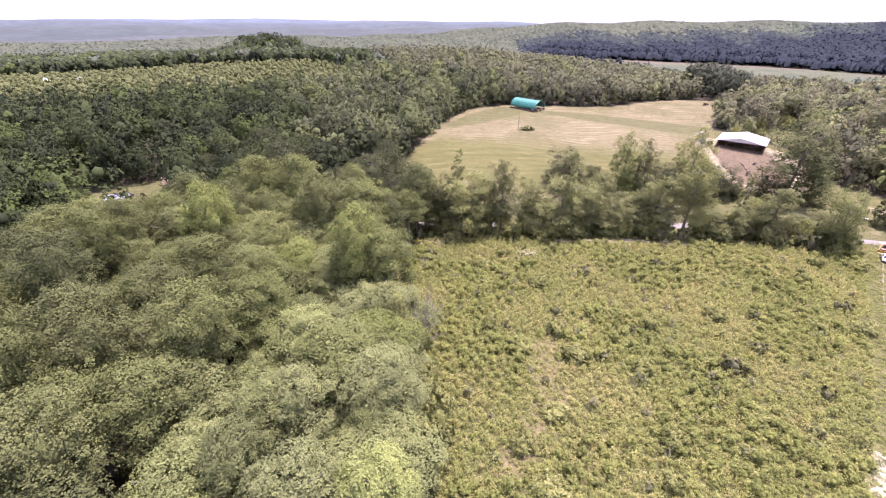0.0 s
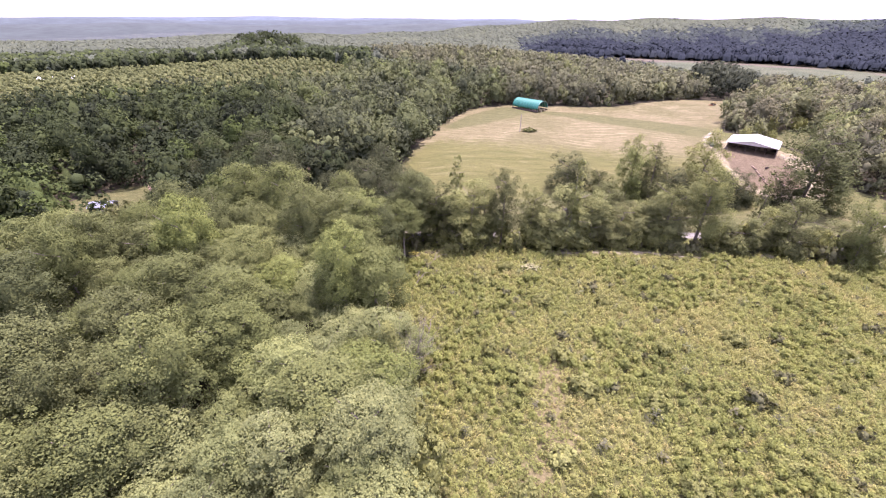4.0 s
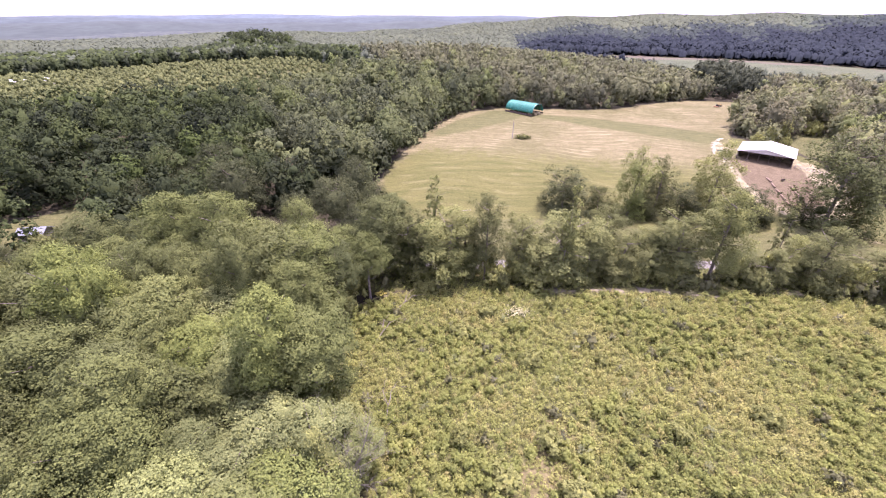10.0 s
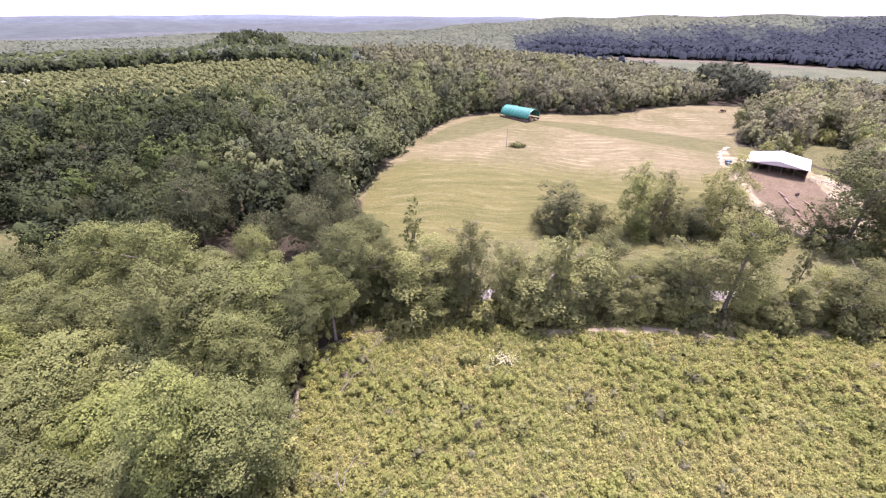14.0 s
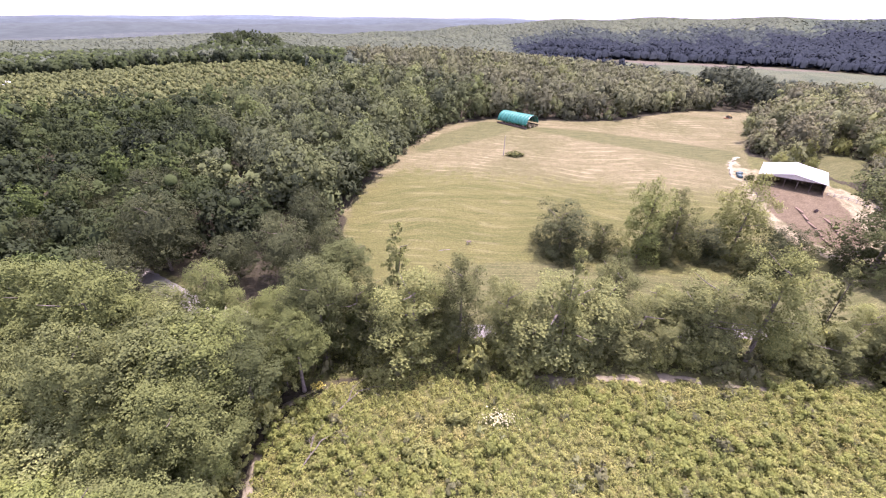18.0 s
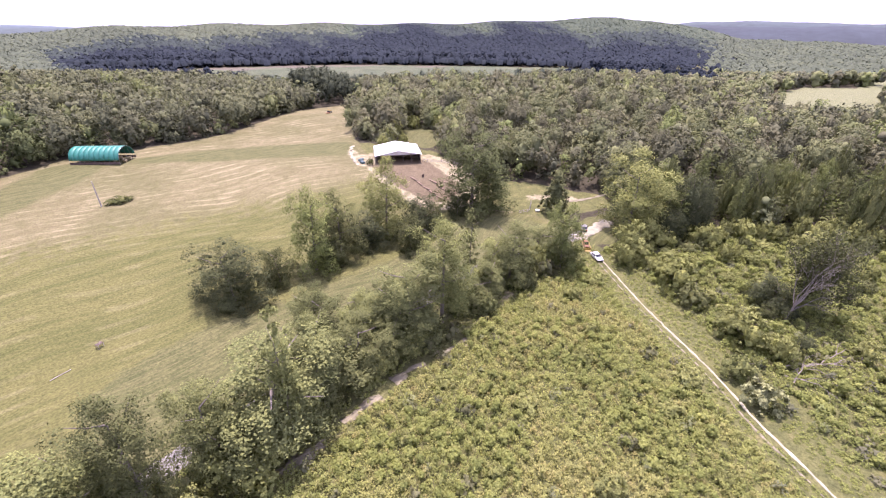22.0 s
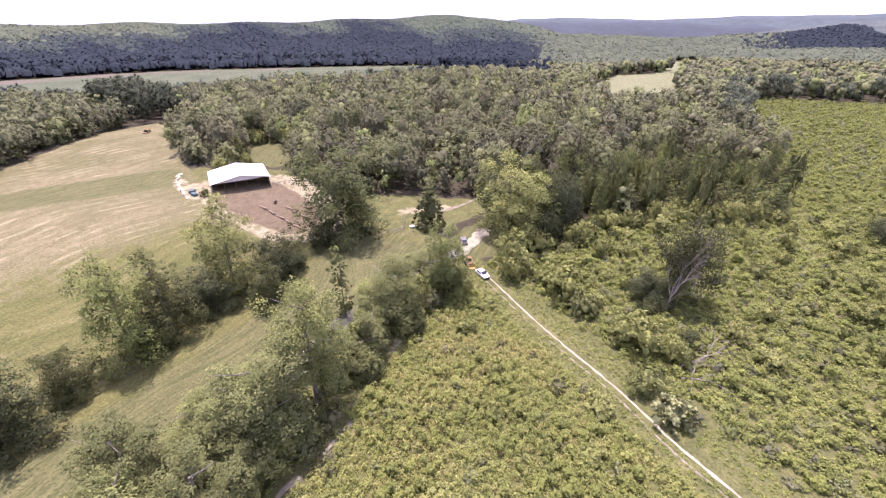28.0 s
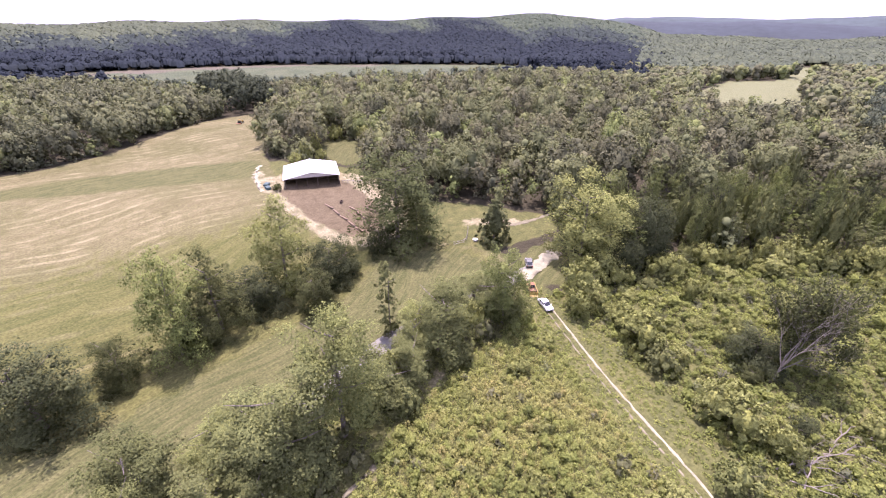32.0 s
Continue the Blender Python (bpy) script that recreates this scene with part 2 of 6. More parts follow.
def ground_material():
    """Grassland whose regions come from the sheet's own masks, with ragged borders."""
    m, n, l, b = material("ground_cover")
    geo = n.new("ShaderNodeNewGeometry")
    pos = geo.outputs["Position"]
    big, mid, fine = noise_of(n, l, 0.03, 4, pos), noise_of(n, l, 0.35, 5, pos), noise_of(n, l, 2.2, 4, pos)

    def region(name):
        a = n.new("ShaderNodeAttribute")
        a.attribute_name = name
        jag = n.new("ShaderNodeMath")
        jag.operation = "MULTIPLY_ADD"
        l.new(mid, jag.inputs[0])
        jag.inputs[1].default_value, jag.inputs[2].default_value = 0.7, -0.35
        s = n.new("ShaderNodeMath")
        s.operation = "ADD"
        l.new(a.outputs["Fac"], s.inputs[0])
        l.new(jag.outputs[0], s.inputs[1])
        return ramp(n, l, s.outputs[0], ((0.42, (0, 0, 0)), (0.58, (1, 1, 1))))

    # rough grass and brush floor
    col = ramp(n, l, mid, ((0.3, (0.074, 0.080, 0.031)), (0.55, (0.108, 0.110, 0.042)), (0.75, (0.152, 0.138, 0.060))))
    # mown hay: straw over green, in swaths
    turn = n.new("ShaderNodeMapping")
    turn.inputs["Rotation"].default_value = (0, 0, radians(10))
    turn.inputs["Scale"].default_value = (0.02, 0.30, 1.0)
    sway = n.new("ShaderNodeTexNoise")
    sway.inputs["Scale"].default_value, sway.inputs["Detail"].default_value = 0.018, 1.0
    l.new(pos, sway.inputs["Vector"])
    push = n.new("ShaderNodeVectorMath")
    push.operation = "MULTIPLY_ADD"
    push.inputs[1].default_value = (30, 30, 0)
    l.new(sway.outputs["Color"], push.inputs[0])
    l.new(pos, push.inputs[2])
    curved = push.outputs[0]
    l.new(curved, turn.inputs["Vector"])
    thin = n.new("ShaderNodeMapping")
    thin.inputs["Rotation"].default_value = (0, 0, radians(14))
    thin.inputs["Scale"].default_value = (0.12, 1.5, 1.0)
    l.new(curved, thin.inputs["Vector"])
    swath = ramp(n, l, noise_of(n, l, 1.0, 3, turn.outputs[0]), ((0.40, (0, 0, 0)), (0.60, (1, 1, 1))))
    rows = ramp(n, l, noise_of(n, l, 1.0, 2, thin.outputs[0]), ((0.38, (0, 0, 0)), (0.64, (1, 1, 1))))
    swath = mixed(n, l, 0.5, swath, rows)
    straw = mixed(n, l, swath, (0.134, 0.118, 0.061), (0.196, 0.172, 0.096))
    # raked lines of pale dry straw
    wave = n.new("ShaderNodeTexWave")
    wave.bands_direction = "Y"
    wave.inputs["Scale"].default_value, wave.inputs["Distortion"].default_value = 0.066, 2.4
    wave.inputs["Detail"].default_value, wave.inputs["Detail Scale"].default_value = 2.0, 0.5
    bend = n.new("ShaderNodeMapping")
    bend.inputs["Rotation"].default_value = (0, 0, radians(12))
    l.new(curved, bend.inputs["Vector"])
    l.new(bend.outputs[0], wave.inputs["Vector"])
    lines = ramp(n, l, wave.outputs[1], ((0.72, (0, 0, 0)), (0.95, (1, 1, 1))))
    broken = mixed(n, l, 1.0, lines, ramp(n, l, noise_of(n, l, 0.09, 3, pos), ((0.46, (0, 0, 0)), (0.6, (0.8, 0.8, 0.8)))), "MULTIPLY")
    straw = mixed(n, l, broken, straw, (0.30, 0.268, 0.160))
    patch = ramp(n, l, big, ((0.36, (1, 1, 1)), (0.56, (0, 0, 0))))
    hay = mixed(n, l, mixed(n, l, 0.5, patch, ramp(n, l, mid, ((0.35, (1, 1, 1)), (0.65, (0, 0, 0))))), straw, (0.098, 0.096, 0.040))
    col = mixed(n, l, region("hay"), col, hay)
    col = mixed(n, l, region("meadow"), col, mixed(n, l, mixed(n, l, 0.32, (0, 0, 0), broken), mixed(n, l, swath, (0.082, 0.088, 0.029), (0.125, 0.120, 0.045)), (0.24, 0.212, 0.115)))
    col = mixed(n, l, region("green"), col, mixed(n, l, 0.5, ramp(n, l, mid, ((0.3, (0.070, 0.078, 0.029)), (0.7, (0.118, 0.118, 0.048)))), mixed(n, l, rows, (0.060, 0.068, 0.026), (0.140, 0.130, 0.062))))
    col = mixed(n, l, region("litter"), col, ramp(n, l, mid, ((0.3, (0.034, 0.030, 0.020)), (0.7, (0.062, 0.055, 0.034)))))
    col = mixed(n, l, region("crop"), col, ramp(n, l, big, ((0.4, (0.068, 0.085, 0.048)), (0.6, (0.092, 0.104, 0.060)))))
    col = mixed(n, l, region("dry"), col, ramp(n, l, mid, ((0.3, (0.115, 0.105, 0.046)), (0.7, (0.165, 0.14, 0.074)))))
    col = mixed(n, l, region("pale"), col, ramp(n, l, mid, ((0.3, (0.128, 0.140, 0.070)), (0.7, (0.168, 0.172, 0.092)))))
    col = mixed(n, l, region("stubble"), col, (0.112, 0.098, 0.072))
    col = mixed(n, l, region("canopy"), col, ramp(n, l, big, ((0.35, (0.050, 0.064, 0.066)), (0.65, (0.085, 0.10, 0.086)))))
    col = mixed(n, l, region("bare"), col, ramp(n, l, mid, ((0.3, (0.14, 0.126, 0.068)), (0.6, (0.275, 0.245, 0.158)))))
    col = mixed(n, l, region("dirt"), col, ramp(n, l, mid, ((0.3, (0.102, 0.080, 0.049)), (0.7, (0.146, 0.116, 0.074)))))
    grain = ramp(n, l, fine, ((0.3, (0.66, 0.66, 0.64)), (0.7, (1.28, 1.28, 1.22))))
    l.new(mixed(n, l, 1.0, col, grain, "MULTIPLY"), b.inputs["Base Color"])
    b.inputs["Roughness"].default_value = 0.95
    b.inputs["Specular IOR Level"].default_value = 0.15
    bp = n.new("ShaderNodeBump")
    bp.inputs["Strength"].default_value, bp.inputs["Distance"].default_value = 0.8, 0.3
    l.new(fine, bp.inputs["Height"])
    l.new(bp.outputs[0], b.inputs["Normal"])
    return m


M_GROUND = ground_material()


# ---- lie of the land ----
def step(e0, e1, v):
    t = np.clip((v - e0) / (e1 - e0), 0, 1)
    return t * t * (3 - 2 * t)


def bump_at(x, y, cx, cy, sx, sy, turn=0.0):
    c, s = math.cos(radians(turn)), math.sin(radians(turn))
    u, v = (x - cx) * c + (y - cy) * s, -(x - cx) * s + (y - cy) * c
    return np.exp(-(u / sx) ** 2 - (v / sy) ** 2)


def hills(x, y):
    """Wooded hills beyond the valley, by bearing: crest height, share of the rise, folds, bearing."""
    r, az = np.hypot(x - 25, y - 60), np.degrees(np.arctan2(x - 25, y - 60))
    foot = np.interp(az, (-20, 0, 14, 28, 60, 84, 96, 112), (1250, 1150, 950, 720, 690, 780, 1130, 1150))
    crest = np.interp(az, (-12, -5, 1, 7.5, 14, 23, 33, 43, 50, 56, 69, 73, 77, 82, 97, 103, 108, 113, 125), (0, 5, 16, 28, 40, 44, 43, 44, 49, 54, 59, 50, 30, 5, 4, 20, 42, 54, 60))
    rise = np.clip((r - foot) / np.maximum(1480 - foot, 300), 0, 1)
    rise = rise * rise * (3 - 2 * rise)
    folds = 11 * np.sin(az / 3.1 + r / 210.0) * np.sin(r / 140.0 + az / 7.0)
    return crest, rise, folds, az


def height(x, y):
    """Height of the ground in metres; x and y are arrays."""
    x, y = np.asarray(x, float), np.asarray(y, float)
    z = -1.5 * step(60, 120, x) * step(170, 120, y)
    z = z - 2.2 * step(104, 122, y) * step(190, 150, y) * step(-160, -60, x)
    z = z + 3.0 * step(150, 215, y) * step(520, 330, y)
    z = z + 18 * bump_at(x, y, 20, 470, 150, 110) + 8 * bump_at(x, y, -190, 560, 160, 120)
    z = z + 3 * bump_at(x, y, 255, 150, 80, 80) - 5 * step(330, 480, x * 0.55 + y * 0.85) + 6 * step(520, 720, x * 0.6 + y * 0.8)
    far = np.hypot(x, y)
    crest, rise, folds, az = hills(x, y)
    z = z + (crest + folds * (1 - rise) * np.minimum(crest / 40, 1) + 2.5 * np.sin(az / 1.7)) * rise * (az > -20) * (az < 150)
    z = z + 20 * bump_at(x, y, -330, 860, 75, 75)
    z = z + 5 * np.sin(x / 190.0 + 0.7) * np.sin(y / 230.0) * step(450, 800, far)
    z = z + 0.25 * np.sin(x / 7.0) * np.sin(y / 9.0 + 1) * step(500, 100, far)
    return z


def inside(poly, x, y):
    """Which of the places lie within a polygon."""
    x, y = np.asarray(x, float), np.asarray(y, float)
    odd = np.zeros(np.broadcast(x, y).shape, bool)
    for (ax, ay), (bx, by) in zip(poly, poly[1:] + poly[:1]):
        if ay == by:
            continue
        odd ^= ((ay > y) != (by > y)) & (x < (bx - ax) * (y - ay) / (by - ay) + ax)
    return odd


FIELD = [(-6, -40), (-1, 32), (-2, 55), (-8.8, 72), (-12.2, 88), (-12, 98), (-3, 104.5), (13, 107), (30, 106), (44, 104.6), (66, 104), (86, 104), (106, 101), (115.5, 99.5), (101, 82.2), (77, 54.2), (55, 30.2), (18, -38)]
CLEARING = [(119, 97), (131, 97), (142, 82), (158, 76), (174, 50), (188, 15), (246, 3), (312, 1), (442, -20), (456, -60), (452, -170), (200, -170), (20, -60), (20, -40), (58, 28), (80, 52), (104, 80)]
HAY = [(-18, 177), (-9, 214), (0, 252), (18, 286), (47, 301), (92, 294), (118, 299), (174, 332), (231, 342), (238, 334), (181, 280), (152, 240), (137, 213), (124, 190), (118, 166), (120, 150), (134, 139), (140, 120), (134, 113), (117, 119), (91, 125), (20, 127), (-2, 124), (-12, 128), (-14, 150)]
ROADSIDE = [(-66, 146), (-60, 137), (-20, 117), (5, 116), (40, 117), (95, 117), (124, 108), (131, 96), (146, 97), (152, 108), (117, 121), (91, 126), (0, 126), (-30, 129), (-60, 145)]
YARD = [(118, 166), (124, 190), (137, 213), (149, 232), (152, 220), (156, 206), (161, 193), (158, 178), (152, 168), (166, 140), (172, 116), (160, 108), (140, 120), (134, 139), (120, 150)]
LOT_W = [(-118, 120), (-98, 128), (-92, 150), (-98, 158), (-118, 156), (-130, 138)]
VALLEY = [(120, 900), (190, 700), (235, 520), (262, 430), (350, 390), (450, 300), (560, 260), (640, 330), (615, 430), (566, 505), (460, 628), (350, 700), (262, 760), (180, 960)]
STUBBLE = [(120, 900), (190, 800), (255, 690), (340, 655), (440, 590), (545, 480), (615, 430), (566, 505), (460, 628), (350, 700), (262, 760), (180, 960)]
PALE = [(372, 24), (360, 60), (390, 96), (520, 98), (640, 80), (680, 20), (640, 0), (520, 25)]
PALE_FAR = [(664, 14), (740, 20), (900, 12), (930, -34), (900, -62), (780, -34), (690, -18)]
REGEN = [(-560, 190), (-420, 200), (-300, 235), (-200, 262), (-75, 330), (-85, 420), (-155, 530), (-300, 545), (-480, 470)]
YOUNG = [(150, 104), (143, 85), (158, 78), (174, 53), (188, 18), (222, 8), (228, 44), (206, 66), (186, 98), (170, 112)]
DRY = [(29, 72), (24, 73), (17, 60), (15, 48), (6, 36), (10, 33), (20, 46), (22, 58)]
HEDGE = [(-24, 104), (13, 106), (60, 103), (108, 99), (124, 97), (128, 106), (117, 116), (91, 119), (-20, 119)]
BANKS = [[(29, 104.2), (40, 103.6), (48, 104), (56, 104.4), (62, 102.8), (71, 101.8), (72, 104), (62, 105.8), (56, 107.2), (48, 106.6), (38, 106.8), (30, 107)]]
LOT_EDGE = [(-112, 118), (-98, 97), (-78, 87), (-71, 100), (-80, 118), (-92, 130)]
LEFT_WOOD = [(-95, -30), (-95, 60), (-84, 96), (-62, 112), (-20, 110), (-12, 104), (-15, 88), (-12, 72), (-5, 55), (-4, 32), (-6, 12), (-7, -30)]
GLADE = [(160, 204), (164, 196), (188, 210), (193, 230), (184, 238), (168, 221)]
TRACKSIDE = [(119, 97), (104, 80), (80, 52), (58, 28), (20, -40), (16, -38), (53, 31), (75, 55), (99, 83), (114, 101)]
OPEN = [GLADE, TRACKSIDE, FIELD, CLEARING, HAY, ROADSIDE, YARD, LOT_W, VALLEY, PALE, PALE_FAR, REGEN]


# ---- helpers for meshes ----
def mesh_of(name, verts, tris, mats=(), slots=None, smooth=False, normals=None):
    me = bpy.data.meshes.new(name)
    verts, tris = np.asarray(verts, np.float32), np.asarray(tris, np.int32)
    n, k = tris.shape
    me.vertices.add(len(verts))
    me.vertices.foreach_set("co", verts.ravel())
    me.loops.add(n * k)
    me.loops.foreach_set("vertex_index", tris.ravel())
    me.polygons.add(n)
    me.polygons.foreach_set("loop_start", np.arange(0, n * k, k, dtype=np.int32))
    for mat in mats:
        me.materials.append(mat)
    if slots is not None:
        me.polygons.foreach_set("material_index", np.asarray(slots, np.int32))
    if smooth:
        me.polygons.foreach_set("use_smooth", np.ones(n, bool))
    if normals is not None:
        me.attributes.new("custom_normal", "FLOAT_VECTOR", "POINT").data.foreach_set("vector", np.asarray(normals, np.float32).ravel())
    me.update(calc_edges=True)
    return me


def part(name, bm, mat, parent, label=""):
    me = bpy.data.meshes.new(name)
    bm.to_mesh(me)
    bm.free()
    me.materials.append(mat)
    ob = new(name, me)
    ob.parent = parent
    return tagged(ob, label)


def part_of(name, mesh, parent, label=""):
    ob = new(name, mesh)
    ob.parent = parent
    return tagged(ob, label)


def thing(name, label, category, group="", kind=""):
    return tagged(new(name), label, category, group, kind)


def box_bm(bm, size, at=(0, 0, 0), turn=(0, 0, 0), bevel=0.0):
    made = bmesh.ops.create_cube(bm, size=1.0)["verts"]
    m = pose(*at, *turn) @ Matrix.Diagonal((*size, 1))
    bmesh.ops.transform(bm, matrix=m, verts=made)
    if bevel:
        edges = {e for v in made for e in v.link_edges}
        bmesh.ops.bevel(bm, geom=list(edges), offset=bevel, segments=2, affect="EDGES", profile=0.6)
    return bm


def box(size, at=(0, 0, 0), turn=(0, 0, 0), bevel=0.0):
    return box_bm(bmesh.new(), size, at, turn, bevel)


def tube_arrays(points, radii, sides=6):
    """A tapered bent tube through points."""
    points = np.asarray(points, float)
    verts, tris = [], []
    for i, (p, r) in enumerate(zip(points, radii)):
        d = points[min(i + 1, len(points) - 1)] - points[max(i - 1, 0)]
        d = d / (np.linalg.norm(d) + 1e-9)
        u = np.cross(d, (0.3, 1, 0.1))
        u /= np.linalg.norm(u) + 1e-9
        v = np.cross(d, u)
        for s in range(sides):
            a = 2 * math.pi * s / sides
            verts.append(p + r * (math.cos(a) * u + math.sin(a) * v))
        if i:
            for s in range(sides):
                a, b = (i - 1) * sides + s, (i - 1) * sides + (s + 1) % sides
                tris += [(a, b, b + sides), (a, b + sides, a + sides)]
    return np.array(verts), np.array(tris, int)


def joined(pieces):
    verts, tris, off = [], [], 0
    for v, t in pieces:
        verts.append(v)
        tris.append(t + off)
        off += len(v)
    return np.concatenate(verts), np.concatenate(tris)


def ico_arrays():
    bm = bmesh.new()
    bmesh.ops.create_icosphere(bm, subdivisions=1, radius=1.0)
    v = np.array([q.co[:] for q in bm.verts])
    t = np.array([[q.index for q in f.verts] for f in bm.faces])
    bm.free()
    return v, t


ICO_V, ICO_T = ico_arrays()


def leaves(rng, centres, normals, size, loose=0.7, slim=0.75):
    """One small triangle a leaf spray, facing outwards more or less."""
    n = len(centres)
    nor = normals + rng.normal(0, loose, (n, 3))
    nor /= np.linalg.norm(nor, axis=1)[:, None] + 1e-9
    t = np.cross(nor, rng.normal(0, 1, (n, 3)))
    t /= np.linalg.norm(t, axis=1)[:, None] + 1e-9
    b = np.cross(nor, t)
    s = (size * rng.uniform(0.6, 1.4, n))[:, None]
    v = np.stack([centres + s * t, centres + s * (-0.55 * t + slim * b), centres + s * (-0.55 * t - slim * b)], 1).reshape(-1, 3)
    return v, np.arange(3 * n).reshape(-1, 3)


def on_sphere(rng, n):
    d = rng.normal(0, 1, (n, 3))
    return d / np.linalg.norm(d, axis=1)[:, None]


def crown_arrays(rng, lobes, count, size, core=0.72, lift=0.0, clump=0.5, spray=0.15, each=36, jumble=1.0):
    """Flat sprays of leaves on branch ends over overlapping lobes (x, y, z, rx, rz), and leafy cores inside them.
    spray: a spray's radius in shares of the crown's; each: leaves in a spray."""
    lobes = np.asarray(lobes, float)
    area = lobes[:, 3] * (lobes[:, 3] + lobes[:, 4])
    many = max(count // each, 3)
    pick = rng.choice(len(lobes), many * 3, p=area / area.sum())
    d = on_sphere(rng, len(pick))
    rad = np.stack([lobes[pick, 3], lobes[pick, 3], lobes[pick, 4]], 1)
    p = lobes[pick, :3] + d * rad * rng.uniform(0.84, 1.1, (len(pick), 1))
    keep = (d[:, 2] > -0.35) | (rng.random(len(p)) < 0.25)
    for i, (x, y, z, rx, rz) in enumerate(lobes):
        q = ((p[:, 0] - x) / rx) ** 2 + ((p[:, 1] - y) / rx) ** 2 + ((p[:, 2] - z) / rz) ** 2
        keep &= (q > 0.6) | (pick == i)
    p, d = p[keep][:many], d[keep][:many]
    m = len(p)
    wide = max(np.ptp(lobes[:, 0]) + 2 * lobes[:, 3].mean(), 2 * lobes[:, 3].max()) / 2
    middle = lobes[:, :3].mean(0) - (0, 0, 0.25 * np.ptp(lobes[:, 2]))
    whole = p - middle
    whole /= np.linalg.norm(whole, axis=1)[:, None] + 1e-9
    face = d + 0.5 * whole + (0, 0, 0.7) + rng.normal(0, 0.28, d.shape)
    face /= np.linalg.norm(face, axis=1)[:, None]
    u = np.cross(face, rng.normal(0, 1, face.shape))
    u /= np.linalg.norm(u, axis=1)[:, None] + 1e-9
    v = np.cross(face, u)
    k = np.repeat(np.arange(m), each)
    ang, out = rng.uniform(0, 6.28, len(k)), np.sqrt(rng.random(len(k)))
    sr = (wide * spray * rng.uniform(0.65, 1.5, m))[k]
    stretch = rng.uniform(0.55, 1.0, m)[k]
    at = p[k] + u[k] * (np.cos(ang) * out * sr)[:, None] + v[k] * (np.sin(ang) * out * sr * stretch)[:, None]
    at += face[k] * (sr * (0.30 * rng.normal(0, 1, len(k)) - 0.45 * out ** 2))[:, None]
    parts = [leaves(rng, at, face[k], size, 0.45)]
    soft = clump * (0.5 * d + 0.5 * face)[k] + (1.1 - clump) * whole[k] + jumble * rng.normal(0, 0.24, (m, 3))[k] + jumble * rng.normal(0, 0.16, (len(k), 3)) + (0, 0, lift)
    turned = [np.repeat(soft, 3, axis=0)]
    for i, (x, y, z, rx, rz) in enumerate(lobes):
        wob = 1 + rng.uniform(-0.18, 0.18, (len(ICO_V), 1))
        c = core if i == 0 or each == 1 else core * 0.3
        parts.append((ICO_V * wob * (rx * c, rx * c, rz * c) + (x, y, z), ICO_T))
        turned.append(0.8 * ICO_V + (0, 0, lift + 0.1))
    turned = np.concatenate(turned)
    return (*joined(parts), turned / (np.linalg.norm(turned, axis=1)[:, None] + 1e-9))


def trunk_arrays(rng, h, r, spread, limbs=6, start=0.35):
    lean = rng.normal(0, 0.03 * h, 2)
    spine = [(lean[0] * s * s, lean[1] * s * s, h * s) for s in (0, 0.12, 0.35, 0.6, 0.85)]
    out = [tube_arrays(spine, [r * 1.35, r, r * 0.85, r * 0.6, r * 0.25], 7)]
    for i in range(limbs):
        s = start + (0.85 - start) * i / max(limbs - 1, 1)
        a = i * 2.4 + rng.uniform(-0.4, 0.4)
        base = np.array((lean[0] * s * s, lean[1] * s * s, h * s))
        ln = spread * rng.uniform(0.6, 0.95)
        tip = base + (math.cos(a) * ln, math.sin(a) * ln, ln * rng.uniform(0.5, 0.9))
        mid = (base + tip) / 2 + (0, 0, -0.08 * ln)
        out.append(tube_arrays([base, mid, tip], [r * 0.42, r * 0.28, r * 0.08], 5))
    return joined(out)


# ---- ground: one sheet to the horizon ----
def axis(near0, near1, fine, far0, far1):
    a = list(np.arange(near0, near1 + 0.1, fine))
    s = fine
    while a[-1] < far1:
        s *= 1.12
        a.append(a[-1] + min(s, 160))
    s = fine
    low = []
    v = near0
    while v > far0:
        s *= 1.12
        v -= min(s, 160)
        low.append(v)
    return np.array(low[::-1] + a)


GX, GY = axis(-130, 250, 2.5, -3800, 3800), axis(-20, 345, 2.5, -2500, 4300)
gx, gy = np.meshgrid(GX, GY)
gz = height(gx, gy)
gv = np.stack([gx, gy, gz], -1).reshape(-1, 3)
ny, nx = gx.shape
idx = np.arange(ny * nx).reshape(ny, nx)
gf = np.stack([idx[:-1, :-1], idx[:-1, 1:], idx[1:, 1:], idx[1:, :-1]], -1).reshape(-1, 4)
ground_mesh = mesh_of("ground", gv, gf, [M_GROUND])
fx, fy = gx.ravel(), gy.ravel()
green_strip = inside([(16, 128), (91, 127), (128, 116), (138, 128), (120, 146), (100, 138), (60, 144), (34, 150), (12, 146)], fx, fy) | inside([(-12, 200), (-6, 222), (40, 262), (60, 284), (95, 272), (130, 250), (148, 236), (134, 215), (110, 236), (80, 258), (40, 296), (10, 262)], fx, fy) | inside(ROADSIDE, fx, fy) | inside(GLADE, fx, fy) | inside(LOT_W, fx, fy) | inside([(124, 97), (108, 78), (85, 51), (62, 27), (66, 23), (89, 47), (111, 74), (127, 93)], fx, fy)


def softened(mask, passes):
    """Spread the border of a region over its neighbours."""
    m = np.asarray(mask, float).reshape(gx.shape)
    for _ in range(passes):
        p = np.pad(m, 1, mode="edge")
        m = (p[:-2, 1:-1] + p[2:, 1:-1] + p[1:-1, :-2] + p[1:-1, 2:] + 2 * m) / 6
    return m.ravel()


